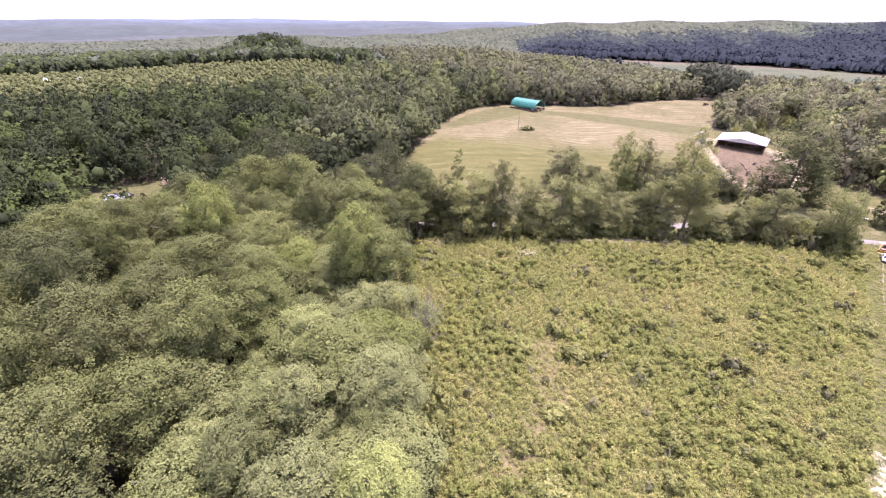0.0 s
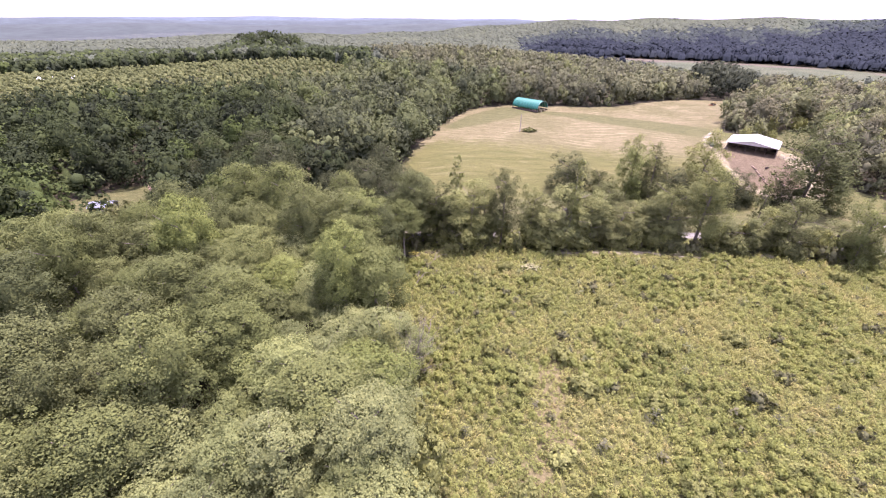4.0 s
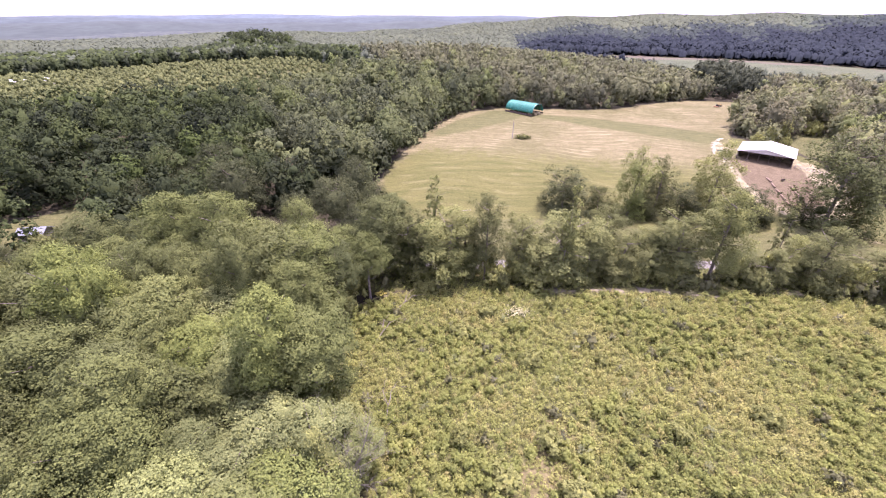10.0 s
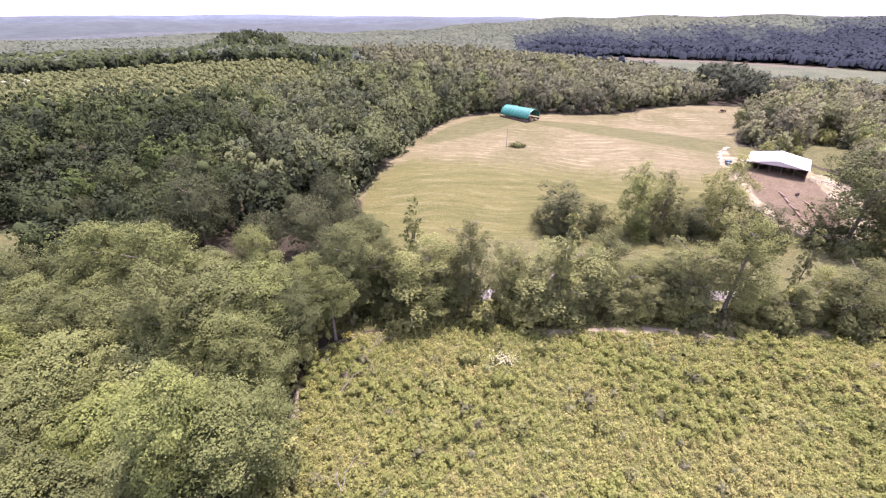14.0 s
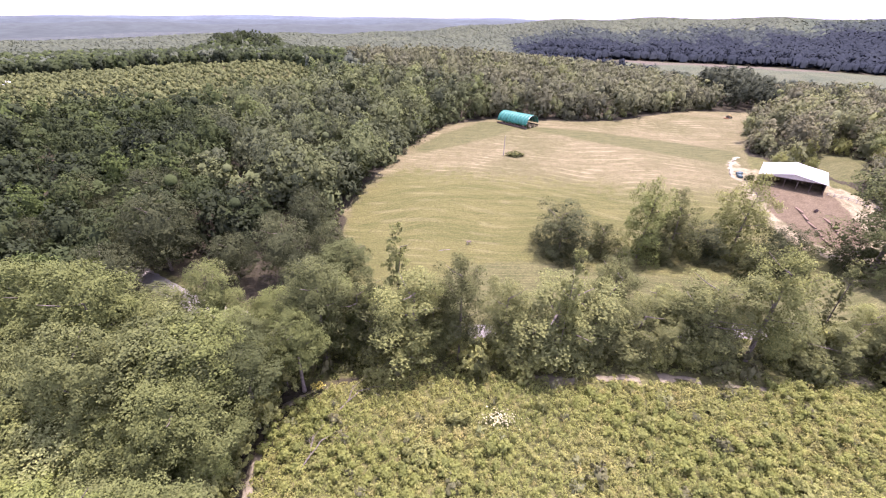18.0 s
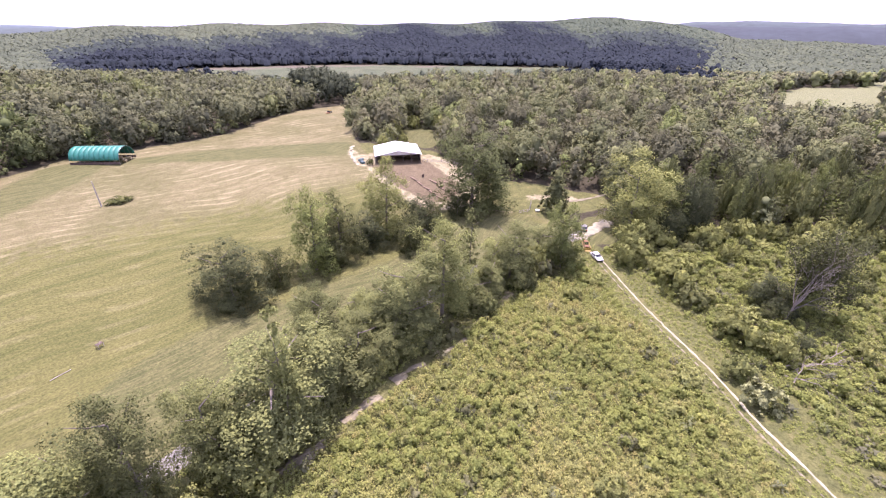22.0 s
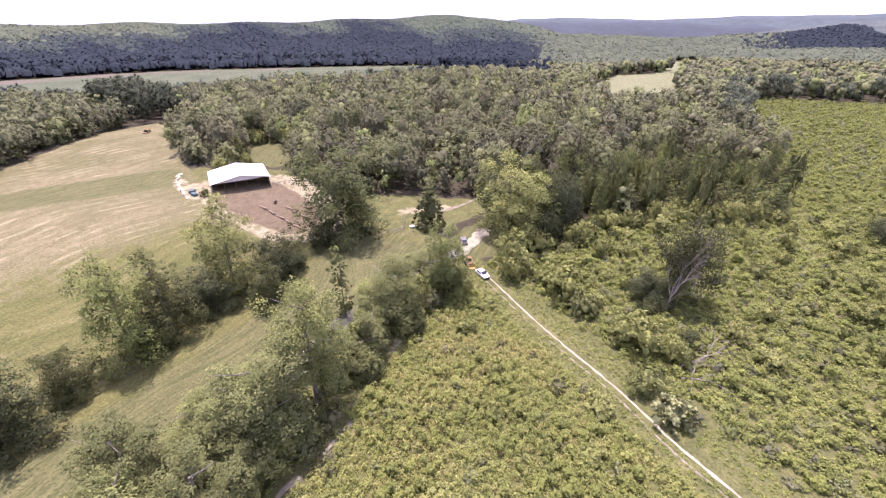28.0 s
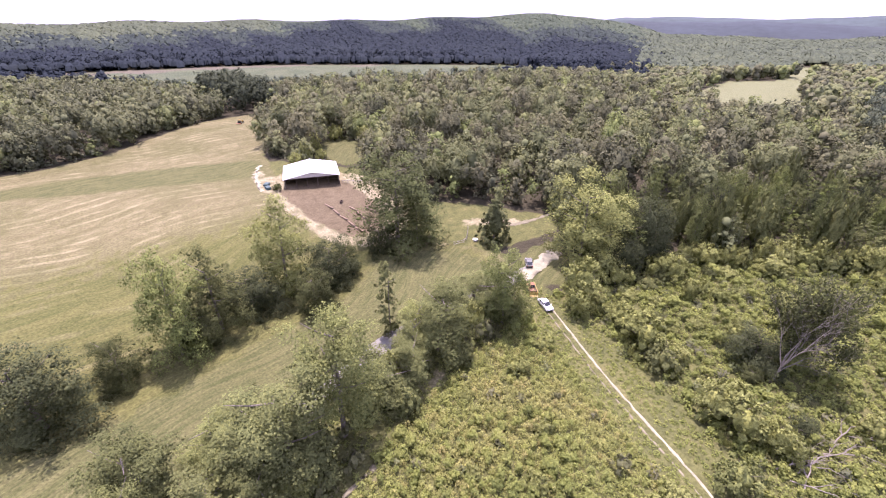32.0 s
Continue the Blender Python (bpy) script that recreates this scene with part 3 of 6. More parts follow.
shut = ~np.any([inside(p, fx, fy) for p in OPEN + [HEDGE]], axis=0)
wooded = shut & (np.hypot(fx, fy) < 1300)
dirt = inside([(127, 198), (121, 176), (122, 158), (130, 156), (141, 160), (144, 170), (150, 189), (141, 206)], fx, fy)
bare = inside([(116, 160), (119, 185), (128, 205), (140, 214), (150, 206), (158, 186), (158, 172), (148, 156), (134, 148), (122, 150)], fx, fy) | inside([(147, 137), (152, 140), (161, 128), (168, 118), (164, 116), (156, 127)], fx, fy) | inside([(78, 104), (88, 105), (98, 102.5), (100, 105), (84, 108.5)], fx, fy) | np.any([inside(p, fx, fy) for p in BANKS], axis=0) | inside([(143, 230), (138, 228), (129, 215), (123, 204), (125, 202), (134, 214)], fx, fy) | inside([(-12.5, 68), (-9, 68), (-8.5, 99), (-12, 99)], fx, fy)
for key, mask in (("hay", inside(HAY, fx, fy)), ("green", green_strip), ("litter", wooded), ("crop", inside(VALLEY, fx, fy)), ("bare", bare), ("dirt", dirt), ("dry", inside(DRY, fx, fy)), ("meadow", inside(HAY, fx, fy) * (0.9 * step(270, 165, fy + 0.25 * fx))), ("stubble", inside(STUBBLE, fx, fy)), ("pale", inside(PALE, fx, fy) | inside(PALE_FAR, fx, fy)), ("canopy", shut & (np.hypot(fx, fy) >= 1300))):
    ground_mesh.attributes.new(key, "FLOAT", "POINT").data.foreach_set("value", softened(mask, {"green": 10, "meadow": 12, "bare": 3, "dirt": 2, "dry": 3}.get(key, 1)).astype(np.float32))
ground_mesh.polygons.foreach_set("use_smooth", np.ones(len(gf), bool))
tagged(new("ground", ground_mesh), "rolling ground of mown hay, rough grass and forest floor", "ground", kind="structure")


def ribbon(name, line, width, mat, label, category, lift=0.06, ragged=0.25, seed=3, kind="structure"):
    """A strip laid along a line over the ground, with uneven borders."""
    rng = np.random.default_rng(seed)
    pts = [np.array(line[0], float)]
    for a, b in zip(line, line[1:]):
        a, b = np.array(a, float), np.array(b, float)
        for s in range(1, int(np.hypot(*(b - a)) / 1.2) + 1):
            pts.append(a + (b - a) * s / int(np.hypot(*(b - a)) / 1.2))
    pts = np.array(pts)
    for _ in range(6):
        pts[1:-1] = (pts[:-2] + 2 * pts[1:-1] + pts[2:]) / 4
    d = np.gradient(pts, axis=0)
    d /= np.linalg.norm(d, axis=1)[:, None]
    side = np.stack([-d[:, 1], d[:, 0]], 1)
    rows = []
    for k in (-1.0, -0.85, -0.3, 0.3, 0.85, 1.0):
        wob = rng.normal(0, ragged, (len(pts), 1)) if abs(k) > 0.8 else 0
        wob = wob * (1 if abs(k) == 1 else 0.6)
        q = pts + side * (k * width / 2 + wob)
        z = height(q[:, 0], q[:, 1]) + (lift if abs(k) < 1 else -0.25)
        rows.append(np.c_[q, z])
    v = np.stack(rows, 1).reshape(-1, 3)
    m = len(rows)
    f = [(i * m + j, (i + 1) * m + j, (i + 1) * m + j + 1, i * m + j + 1) for i in range(len(pts) - 1) for j in range(m - 1)]
    return tagged(new(name, mesh_of(name, v, f, [mat])), label, category, kind=kind)


ribbon("road", [(-92, 172), (-76, 152), (-61, 141), (-40, 128), (-18, 120), (5, 120), (45, 121), (91, 121), (117, 114), (126, 109), (133, 106)], 5.2, M_ROAD, "pale grey gravel road between hedge and hayfield", "road", 0.09)
ribbon("driveway", [(128, 107), (134, 105.5), (142, 104.5), (146, 104)], 4.4, M_SAND, "wide pale gravel turning place at the road end", "driveway", 0.11, 0.8, 5)
ribbon("side_lane", [(158, 124), (163, 120), (170, 116), (179, 111)], 1.8, M_DIRTPATH, "sandy lane running into the trees", "lane", 0.08, 0.5, 6)
TRACK = [(121, 98.5), (119, 96), (108, 84), (100, 75), (91, 64), (83, 56), (77, 48.5), (62, 34), (52, 22), (36, 0)]
for side, wide in ((-0.75, 0.36), (0.75, 0.46)):
    ribbon("wheel_rut", [(x + side * 0.74, y - side * 0.67) for x, y in TRACK[1:]], wide, M_SAND if side > 0 else M_DIRTPATH, "narrow sandy wheel rut worn through grass", "track", 0.07, 0.13, 11 + int(side > 0))
ribbon("bare_patch", [(64, 39), (60, 33), (55, 28), (49, 20)], 5.5, M_SAND, "bare sandy patch at the end of the track", "bare soil", 0.05, 0.8, 21)
ribbon("bare_strip", [(-6, 103.6), (-11, 100.5), (-12.6, 97), (-12.8, 90), (-11.4, 81), (-10, 75), (-8.6, 69), (-6.5, 64)], 1.0, M_DIRTPATH, "strip of bare pale soil along the edge of the wood", "bare soil", 0.08, 0.45, 23)
for k, line in enumerate(([(29.5, 105.7), (33, 105.2), (37.5, 105.0)], [(41, 105.6), (44.5, 105.5), (48.5, 105.2)], [(52, 105.9), (55.5, 106.0), (59, 104.8)], [(63.5, 104.0), (67, 103.4), (70.5, 103)])):
    ribbon("bare_bank", line, (2.0, 1.5, 1.8, 1.2)[k], M_DIRTPATH, "low bank of bare pale soil at the foot of the hedgerow", "bare soil", 0.1, 0.75, 24 + k)
ribbon("washout", [(142, 229), (137, 224), (133, 219), (129, 213), (125, 207), (124, 203)], 1.5, M_SAND, "pale sandy washout in the hayfield beside the barn", "bare soil", 0.06, 0.9, 22)


# ---- trees built once, then copied ----
def lobes_round(rng, r, h, base, n, squash=0.85, plump=(0.24, 0.38)):
    """Lobes over a broad dome."""
    out = [(0, 0, base + (h - base) * 0.45, r * 0.62, (h - base) * 0.42)]
    for i in range(n):
        u = (i + 0.5) / n
        polar = math.acos(1 - 1.55 * u)
        a = i * 2.39996 + rng.uniform(-0.3, 0.3)
        rr = r * rng.uniform(0.6, 0.9)
        z = base + (h - base) * (0.42 + 0.44 * math.cos(polar))
        lr = r * rng.uniform(*plump)
        out.append((rr * math.sin(polar) * math.cos(a), rr * math.sin(polar) * math.sin(a), z, lr, lr * squash))
    return out


def lobes_tall(rng, r, h, base, n):
    """Lobes up a narrow ragged column."""
    out = [(0, 0, (h + base) / 2, r * 0.42, (h - base) * 0.40)]
    for i in range(n):
        s = (i + rng.uniform(0, 1)) / n
        width = r * (0.95 * math.sin(math.pi * min(0.18 + 0.8 * s, 1)) ** 0.8)
        a = i * 2.39996
        k = rng.uniform(0.45, 0.85)
        lr = max(r * rng.uniform(0.22, 0.4) * (1.1 - 0.5 * s), 0.35)
        out.append((width * k * math.cos(a), width * k * math.sin(a), base + (h - base) * s * 0.96, lr, lr * 0.9))
    return out


def lobes_ragged(rng, r, h, base, n, plump=(0.22, 0.34)):
    """Several leaders of unequal height, each clothed in small lobes."""
    out, leaders = [], 6
    for k in range(leaders):
        a, off = k * 2.39996 + rng.uniform(-0.4, 0.4), r * 0.66 * math.sqrt((k + 0.15) / leaders)
        top = h * (rng.uniform(0.93, 1.0) if k < 2 else rng.uniform(0.68, 0.95))
        cx, cy = off * math.cos(a), off * math.sin(a)
        m = n // leaders
        for i in range(m):
            s = (i + rng.uniform(0.1, 0.9)) / m
            w = r * 0.30 * (1.1 - 0.55 * s)
            b = rng.uniform(0, 6.28)
            lr = r * rng.uniform(*plump) * (1.1 - 0.35 * s)
            out.append((cx + w * math.cos(b), cy + w * math.sin(b), base + (top - base) * s * 0.96, lr, lr * 1.0))
    return out


def lobes_clumpy(rng, r, h, base, n):
    return lobes_round(rng, r, h, base, n, 0.8, (0.24, 0.38))


def lobes_airy(rng, r, h, base, n):
    return lobes_ragged(rng, r, h, base, n, (0.20, 0.34))


def lobes_cone(rng, r, h, base, n):
    out = [(0, 0, base + (h - base) * 0.4, r * 0.5, (h - base) * 0.42)]
    for i in range(n):
        s = (i + 0.5) / n
        width = r * (1 - s) ** 0.8 * rng.uniform(0.55, 0.8)
        a = i * 2.39996
        lr = r * (0.36 * (1 - s) + 0.1)
        out.append((width * math.cos(a), width * math.sin(a), base + (h - base) * s, lr, lr * 1.1))
    return out


def build_tree(name, kind, seed, r, h, base, n, count, size, leaf, label, category="tree", trunk=0.3, limbs=6, core=0.78):
    rng = np.random.default_rng(seed)
    top = thing(name, label, category)
    lobes = {"round": lobes_round, "tall": lobes_tall, "cone": lobes_cone, "ragged": lobes_ragged, "airy": lobes_airy, "clumpy": lobes_clumpy}[kind](rng, r, h, base, n)
    v, t, soft = crown_arrays(rng, lobes, count, size, core, clump=0.85, jumble=0.5)
    part_of("crown", mesh_of("crown", v, t, [leaf], smooth=True, normals=soft), top)
    v, t = trunk_arrays(rng, h * 0.86, trunk, r * 0.75, limbs)
    part_of("trunk", mesh_of("trunk", v, t, [M_BARK], smooth=True), top)
    return top


PROTO = {}


def proto(key, *args, **kw):
    ob = build_tree(*args, **kw)
    PROTO[key] = (ob, kw.get("r", args[3]), args[4])
    return ob


used = set()


def plant(key, x, y, r, h, rng, label="", group="", sink=0.25):
    """Set a copy of a prototype at x, y with crown radius r and height h; the first one is the prototype itself."""
    ob, r0, h0 = PROTO[key]
    z = float(height(x, y)) - sink
    m = Matrix.LocRotScale((x, y, z), Euler((rng.normal(0, 0.03), rng.normal(0, 0.03), rng.uniform(0, 6.28))), (r / r0, r / r0 * rng.uniform(0.9, 1.1), h / h0))
    if key in used:
        ob = copy_thing(ob, m)
    else:
        ob.matrix_basis = m
        used.add(key)
    return tagged(ob, label, "", group)


for s in range(4):
    proto("oak%d" % s, "oak_tree", "clumpy", 100 + s, 4.6, 22.0, 7.0, 25, 22000, 0.105, M_WOOD_LEAF, "tall broadleaf tree with a dense rounded green crown", trunk=0.28, core=0.55)
for s in range(3):
    proto("elm%d" % s, "elm_tree", "clumpy", 120 + s, 4.6, 20.0, 5.0, 27, 22000, 0.105, M_ELM_LEAF, "broadleaf tree with a light green clumpy crown", trunk=0.28, core=0.55)
for s in range(4):
    proto("hedge%d" % s, "hedgerow_tree", "airy", 200 + s, 4.6, 19.0, 3.5, 42, 20000, 0.102, M_HEDGE_LEAF, "ragged grey-green hedgerow tree beside the gravel road", trunk=0.26, core=0.5)
for s in range(3):
    proto("rag%d" % s, "broadleaf_tree", "ragged", 240 + s, 6.0, 19.0, 0.8, 48, 17000, 0.14, (M_HEDGE_LEAF, M_WOOD_LEAF, M_DEEP_LEAF)[s], "ragged olive-green broadleaf tree with foliage to the ground", trunk=0.26, core=0.6)
for s in range(2):
    proto("slim%d" % s, "slender_tree", "tall", 300 + s, 2.8, 19.0, 0.8, 34, 8000, 0.13, M_HEDGE_LEAF, "slender upright tree with sparse ragged foliage", trunk=0.14, core=0.3, limbs=8)
for s in range(2):
    proto("bright%d" % s, "broadleaf_tree", "ragged", 400 + s, 7.5, 24.0, 1.5, 48, 19000, 0.165, M_BRIGHT_LEAF, "bright yellow-green broadleaf tree, full to the ground", trunk=0.3, core=0.72)
for s in range(3):
    proto("dark%d" % s, "broadleaf_tree", "round", 500 + s, 8.0, 20.0, 2.0, 46, 17000, 0.16, M_DARK_LEAF, "dark green broadleaf tree with a broad rounded crown", trunk=0.35)
for s in range(2):
    proto("grey%d" % s, "broadleaf_tree", "ragged", 550 + s, 6.0, 14.0, 0.0, 50, 19000, 0.13, (M_DARK_LEAF, M_DEEP_LEAF)[s], "dense grey-green tree with branches down to the grass", trunk=0.25)
for s in range(2):
    proto("pine%d" % s, "young_pine", "airy", 620 + s, 2.6, 15.0, 0.5, 60, 5000, 0.12, (M_WOOD_LEAF, M_HEDGE_LEAF)[s], "slim young pine with grey-green needles at the clearing edge", trunk=0.14)
proto("cedar", "cedar_tree", "cone", 600, 4.6, 14.0, 0.6, 40, 5000, 0.26, M_CEDAR_LEAF, "dark conical cedar with foliage down to the ground", trunk=0.2)
for s in range(3):
    proto("shrub%d" % s, "shrub", "round", 700 + s, 1.5, 2.6, 0.0, 14, 520, 0.22, M_SHRUB_LEAF, "small grey-green shrub standing out of the field brush", "shrub", trunk=0.05, limbs=4)
for s in range(2):
    proto("bush%d" % s, "bush", "round", 720 + s, 2.6, 4.0, 0.0, 20, 2400, 0.15, M_BRIGHT_LEAF, "rounded bright green bush", "bush", trunk=0.07, limbs=5)
for s in range(2):
    proto("dim%d" % s, "bush", "round", 740 + s, 2.6, 4.0, 0.0, 20, 2400, 0.15, M_HEDGE_LEAF, "rounded grey-green bush at the foot of the hedge", "bush", trunk=0.07, limbs=5)
proto("silver", "silvery_bush", "round", 760, 3.2, 5.0, 0.0, 26, 1500, 0.34, M_WHITE_LEAF, "silvery pale-leaved bush beside the sandy track", "bush", trunk=0.08, limbs=5)

rng = np.random.default_rng(42)
# landmark trees: prototype, x, y, crown radius, height
LANDMARKS = [
    ("grey0", 46.3, 153.3, 8.7, 16.5), ("rag1", 67.5, 151.5, 5.2, 24.0), ("rag2", 76.0, 152, 5.4, 20.0), ("grey1", 58, 153.5, 5.2, 10.5), ("grey0", 84, 152.5, 5.0, 9.5), ("grey1", 71, 151.5, 6.4, 12.0),
    ("bright0", 93.5, 152.5, 8.4, 26.0), ("grey1", 92.5, 141.5, 5.8, 15.0), ("grey0", 102, 147, 5.0, 11.5), ("grey1", 108.3, 147.4, 5.0, 12.0),
    ("rag1", 128.5, 146.5, 8.8, 23.5), ("grey1", 120.5, 146.5, 5.4, 13.0), ("rag1", 133.5, 143, 4.0, 13.0), ("cedar", 144.6, 122.8, 5.2, 16.5),
    ("bright1", 143.5, 97.0, 11.6, 25.5), ("dark0", 151, 84, 6.2, 19.5), ("dark1", 143, 86, 4.2, 11.0),
    ("rag1", 108.9, 102.6, 3.7, 16.0), ("dim1", 113.5, 102.5, 2.8, 5.0), ("hedge3", 95, 109.5, 6.6, 15.5), ("hedge1", 88.5, 111, 3.8, 12.0), ("slim0", 95.3, 121.8, 2.9, 18.5), ("rag0", 102, 108, 2.6, 8.0),
    ("oak1", -14.5, 96, 5.6, 19.0), ("oak2", -9.5, 102.5, 4.8, 17.0), ("hedge2", -8, 111, 5.8, 24.0), ("hedge1", -1, 112, 4.6, 18.0), ("slim1", 4, 126, 3.4, 24.5), ("hedge3", 8, 111, 4.6, 20.5), ("hedge2", 17, 111, 4.3, 23.0),
    ("hedge0", 25, 112, 4.4, 17.0), ("hedge3", 34.5, 111, 6.0, 18.5), ("slim1", 34, 107.5, 2.3, 21.0), ("hedge1", 49.5, 112, 6.0, 18.5), ("hedge0", 41.5, 110.5, 4.2, 14.0),
    ("hedge0", 62, 111, 6.2, 19.0), ("hedge2", 71, 111, 5.8, 18.5), ("hedge1", 56, 110, 4.0, 14.0), ("hedge3", 80, 111, 4.0, 9.0), ("hedge0", 85, 109, 3.6, 10.0),
    ("rag1", 116, 108, 2.6, 7.0), ("hedge2", 1, 114, 3.6, 14.0), ("hedge3", -18, 116, 4.6, 18.0), ("hedge1", 15, 117, 3.6, 13.0),
    ("dark0", -56, 144, 10.5, 23.0), ("dark1", -37, 140, 10.0, 24.5), ("dark2", -24, 139, 7.5, 19.0), ("dark0", -21, 155, 7.5, 20.0), ("dark1", -34, 158, 7.0, 20.0),
    ("dark2", -70, 166, 9.0, 21.0), ("dark0", -13, 140, 6.0, 17.0), ("hedge2", -8, 132, 4.8, 15.0), ("dark1", -84, 150, 6.0, 14.0),
    ("dark1", 185, -8, 7.0, 10.5), ("dark2", 178, -4, 5.0, 8.5), ("bright0", 148, 214, 3.0, 6.5), ("bright1", 152, 218, 2.6, 5.5), ("dark1", 156, 236, 5.0, 11.0),
]
LANDMARKS += [("hedge%d" % (i % 4), -22 + i * 5.6 + (i % 3) * 1.2, 113.5 + (i * 7 % 5) * 0.9 - max(-22 + i * 5.6 - 88, 0) * 0.25, 3.6 + (i * 5 % 4) * 0.5, 9.0 + (i * 11 % 7) * 1.1) for i in range(24) if i % 3 != 1 and i not in (17, 18)]
LANDMARKS += [("dark%d" % (i % 3), x, y, 5.5 + i % 3, 15.0 + i * 7 % 6) for i, (x, y) in enumerate(((-66, 139), (-73, 133), (-75, 146), (-84, 140), (-66, 152), (-88, 162), (-78, 158), (-74, 121), (-60, 130)))]
LANDMARKS += [("bright0", -8.0, 56.0, 4.6, 15.0), ("bright1", -6.8, 61.5, 3.6, 12.0), ("elm2", -7, 28, 5.0, 16.0), ("elm0", -5, 62, 3.8, 11.0), ("elm0", -12, 56.5, 4.8, 17.0), ("elm1", -9, 42, 5.8, 17.0), ("elm1", -10, 51, 5.0, 15.0), ("elm2", -14, 61, 6.2, 19.0), ("oak1", -16, 47, 6.0, 20.0), ("elm0", -12, 34, 5.8, 18.0), ("elm1", -20, 72, 6.2, 20.0), ("oak1", -31, 98, 6.0, 22.0), ("oak2", -24, 92, 5.6, 20.0), ("oak0", -38, 104, 6.0, 21.0), ("elm2", -27, 84, 5.4, 19.0)]
LANDMARKS += [("hedge1", 58, 122.5, 5.0, 15.0), ("hedge2", 49, 123, 5.2, 12.5), ("hedge0", 41, 116, 4.4, 15.0), ("hedge3", -2, 118, 4.6, 17.0), ("hedge0", -8, 117, 5.0, 19.0), ("dark2", -15, 126, 5.5, 17.0), ("hedge1", 6, 117, 4.0, 17.0)]
WESTERN = {"hedge0": "oak1", "hedge1": "rag2", "hedge2": "oak3", "hedge3": "oak2"}
LANDMARKS = [(WESTERN[key] if key in WESTERN and x < 3 else key, x, y, r, h) for key, x, y, r, h in LANDMARKS]
for key, x, y, r, h in LANDMARKS:
    r = r * {"hedge": 1.16, "rag0": 1.3, "rag1": 1.3, "rag2": 1.3}.get(key if key[0] == "r" else key[:5], 1.0)
    h = h * 1.1 if key[:5] == "hedge" else h
    plant(key, x, y, r, h, rng, group="hedgerow trees" if key[:5] == "hedge" else "")
for key, x, y, r, h in (("bush0", 121, 90, 3.6, 6.5), ("bush1", 125, 88, 3.6, 7.0), ("bush0", 128, 92, 3.4, 6.5), ("silver", 88.4, 56.6, 3.1, 5.0), ("dim0", 94.0, 60.2, 3.0, 5.2), ("dark1", 109.5, 52.0, 3.6, 8.0), ("grey1", 119.5, 58.5, 3.0, 4.5), ("rag1", 127, 53, 3.2, 9.0), ("grey0", 124, 58.5, 3.6, 7.0), ("bush0", 104, 55, 2.4, 3.6), ("bush1", 104, 60, 3.0, 4.5), ("bush0", 107, 64, 3.0, 4.5), ("dim1", 113, 72, 3.2, 4.6), ("bush1", 117, 76, 3.4, 5.0)):
    plant(key, x, y, r, h, rng)
def scatter(poly, gap, seed, keep_out=(), blur=0.0):
    """Places about gap apart within a polygon, jittered."""
    rng = np.random.default_rng(seed)
    p = np.array(poly)
    (x0, y0), (x1, y1) = p.min(0), p.max(0)
    x, y = np.meshgrid(np.arange(x0, x1, gap), np.arange(y0, y1, gap))
    x[1::2] += gap / 2
    x = (x + rng.uniform(-0.42, 0.42, x.shape) * gap).ravel()
    y = (y + rng.uniform(-0.42, 0.42, y.shape) * gap).ravel()
    ok = inside(poly, x, y)
    for q in keep_out:
        ok &= ~inside(q, x + rng.normal(0, 1, x.shape) * blur, y + rng.normal(0, 1, x.shape) * blur)
    return np.c_[x, y][ok]


for i in range(64):
    x = rng.uniform(-12, 112)
    y = 109.4 - 0.1 * max(x - 80, 0) + rng.uniform(-4.2, 3.0)
    if inside(BANKS[0], x, y):
        y += 3.0
    plant(("bush1", "dim1", "bush0", "shrub1")[i % 4], x, y, rng.uniform(1.1, 2.5), rng.uniform(1.6, 5.0), rng, group="bushes of the hedge foot")
for x, y in scatter([(2, 36), (2, 60), (-6, 98), (30, 103), (84, 101), (112, 97), (80, 55), (56, 30), (22, -10)], 13.0, 84):
    plant(("bush0", "bush1")[int(rng.integers(2))], x, y, rng.uniform(0.9, 2.0), rng.uniform(1.0, 1.9), rng, group="bushes of the field")
for x, y, r, h in ((156.6, 217, 2.4, 5.5), (166, 223, 2.6, 5.5), (187, 231, 2.6, 5.0), (160, 212, 1.8, 3.2), (185, 209, 2.8, 6.0)):
    plant(("bush0", "bush1")[int(rng.integers(2))], x, y, r, h, rng, "bright green bush in the grassy glade behind the barn", "bushes of the glade")
# grey shrubs that stand out of the field
for x, y, s in [(24.4, 71, 1.2), (45.5, 84.5, 1.3), (49, 73, 1.3), (35, 87, 1.6), (40, 89, 1.2), (13, 66, 1.3), (60, 60, 1.7), (15, 86, 1.2), (1, 88, 1.3), (8, 78, 1.1), (66, 70, 1.2), (70, 82, 1.3), (55, 92, 1.2), (82, 90, 1.3), (72, 98, 1.1), (33, 97, 1.2), (10, 97, 1.2), (50, 99, 1.3), (88, 74, 1.3), (64, 49, 1.8), (57, 42, 1.6), (52, 55, 1.5), (44, 46, 1.2), (18, 52, 1.2), (77, 72, 1.2), (92, 91, 1.2), (-3, 96, 1.2), (61, 101, 1.1), (96, 86, 1.1), (30, 58, 1.1), (38, 66, 1.1), (22, 100, 1.2)]:
    plant("shrub%d" % rng.integers(3), x, y, s * rng.uniform(0.9, 1.1), s * rng.uniform(1.3, 1.8), rng, group="field shrubs")


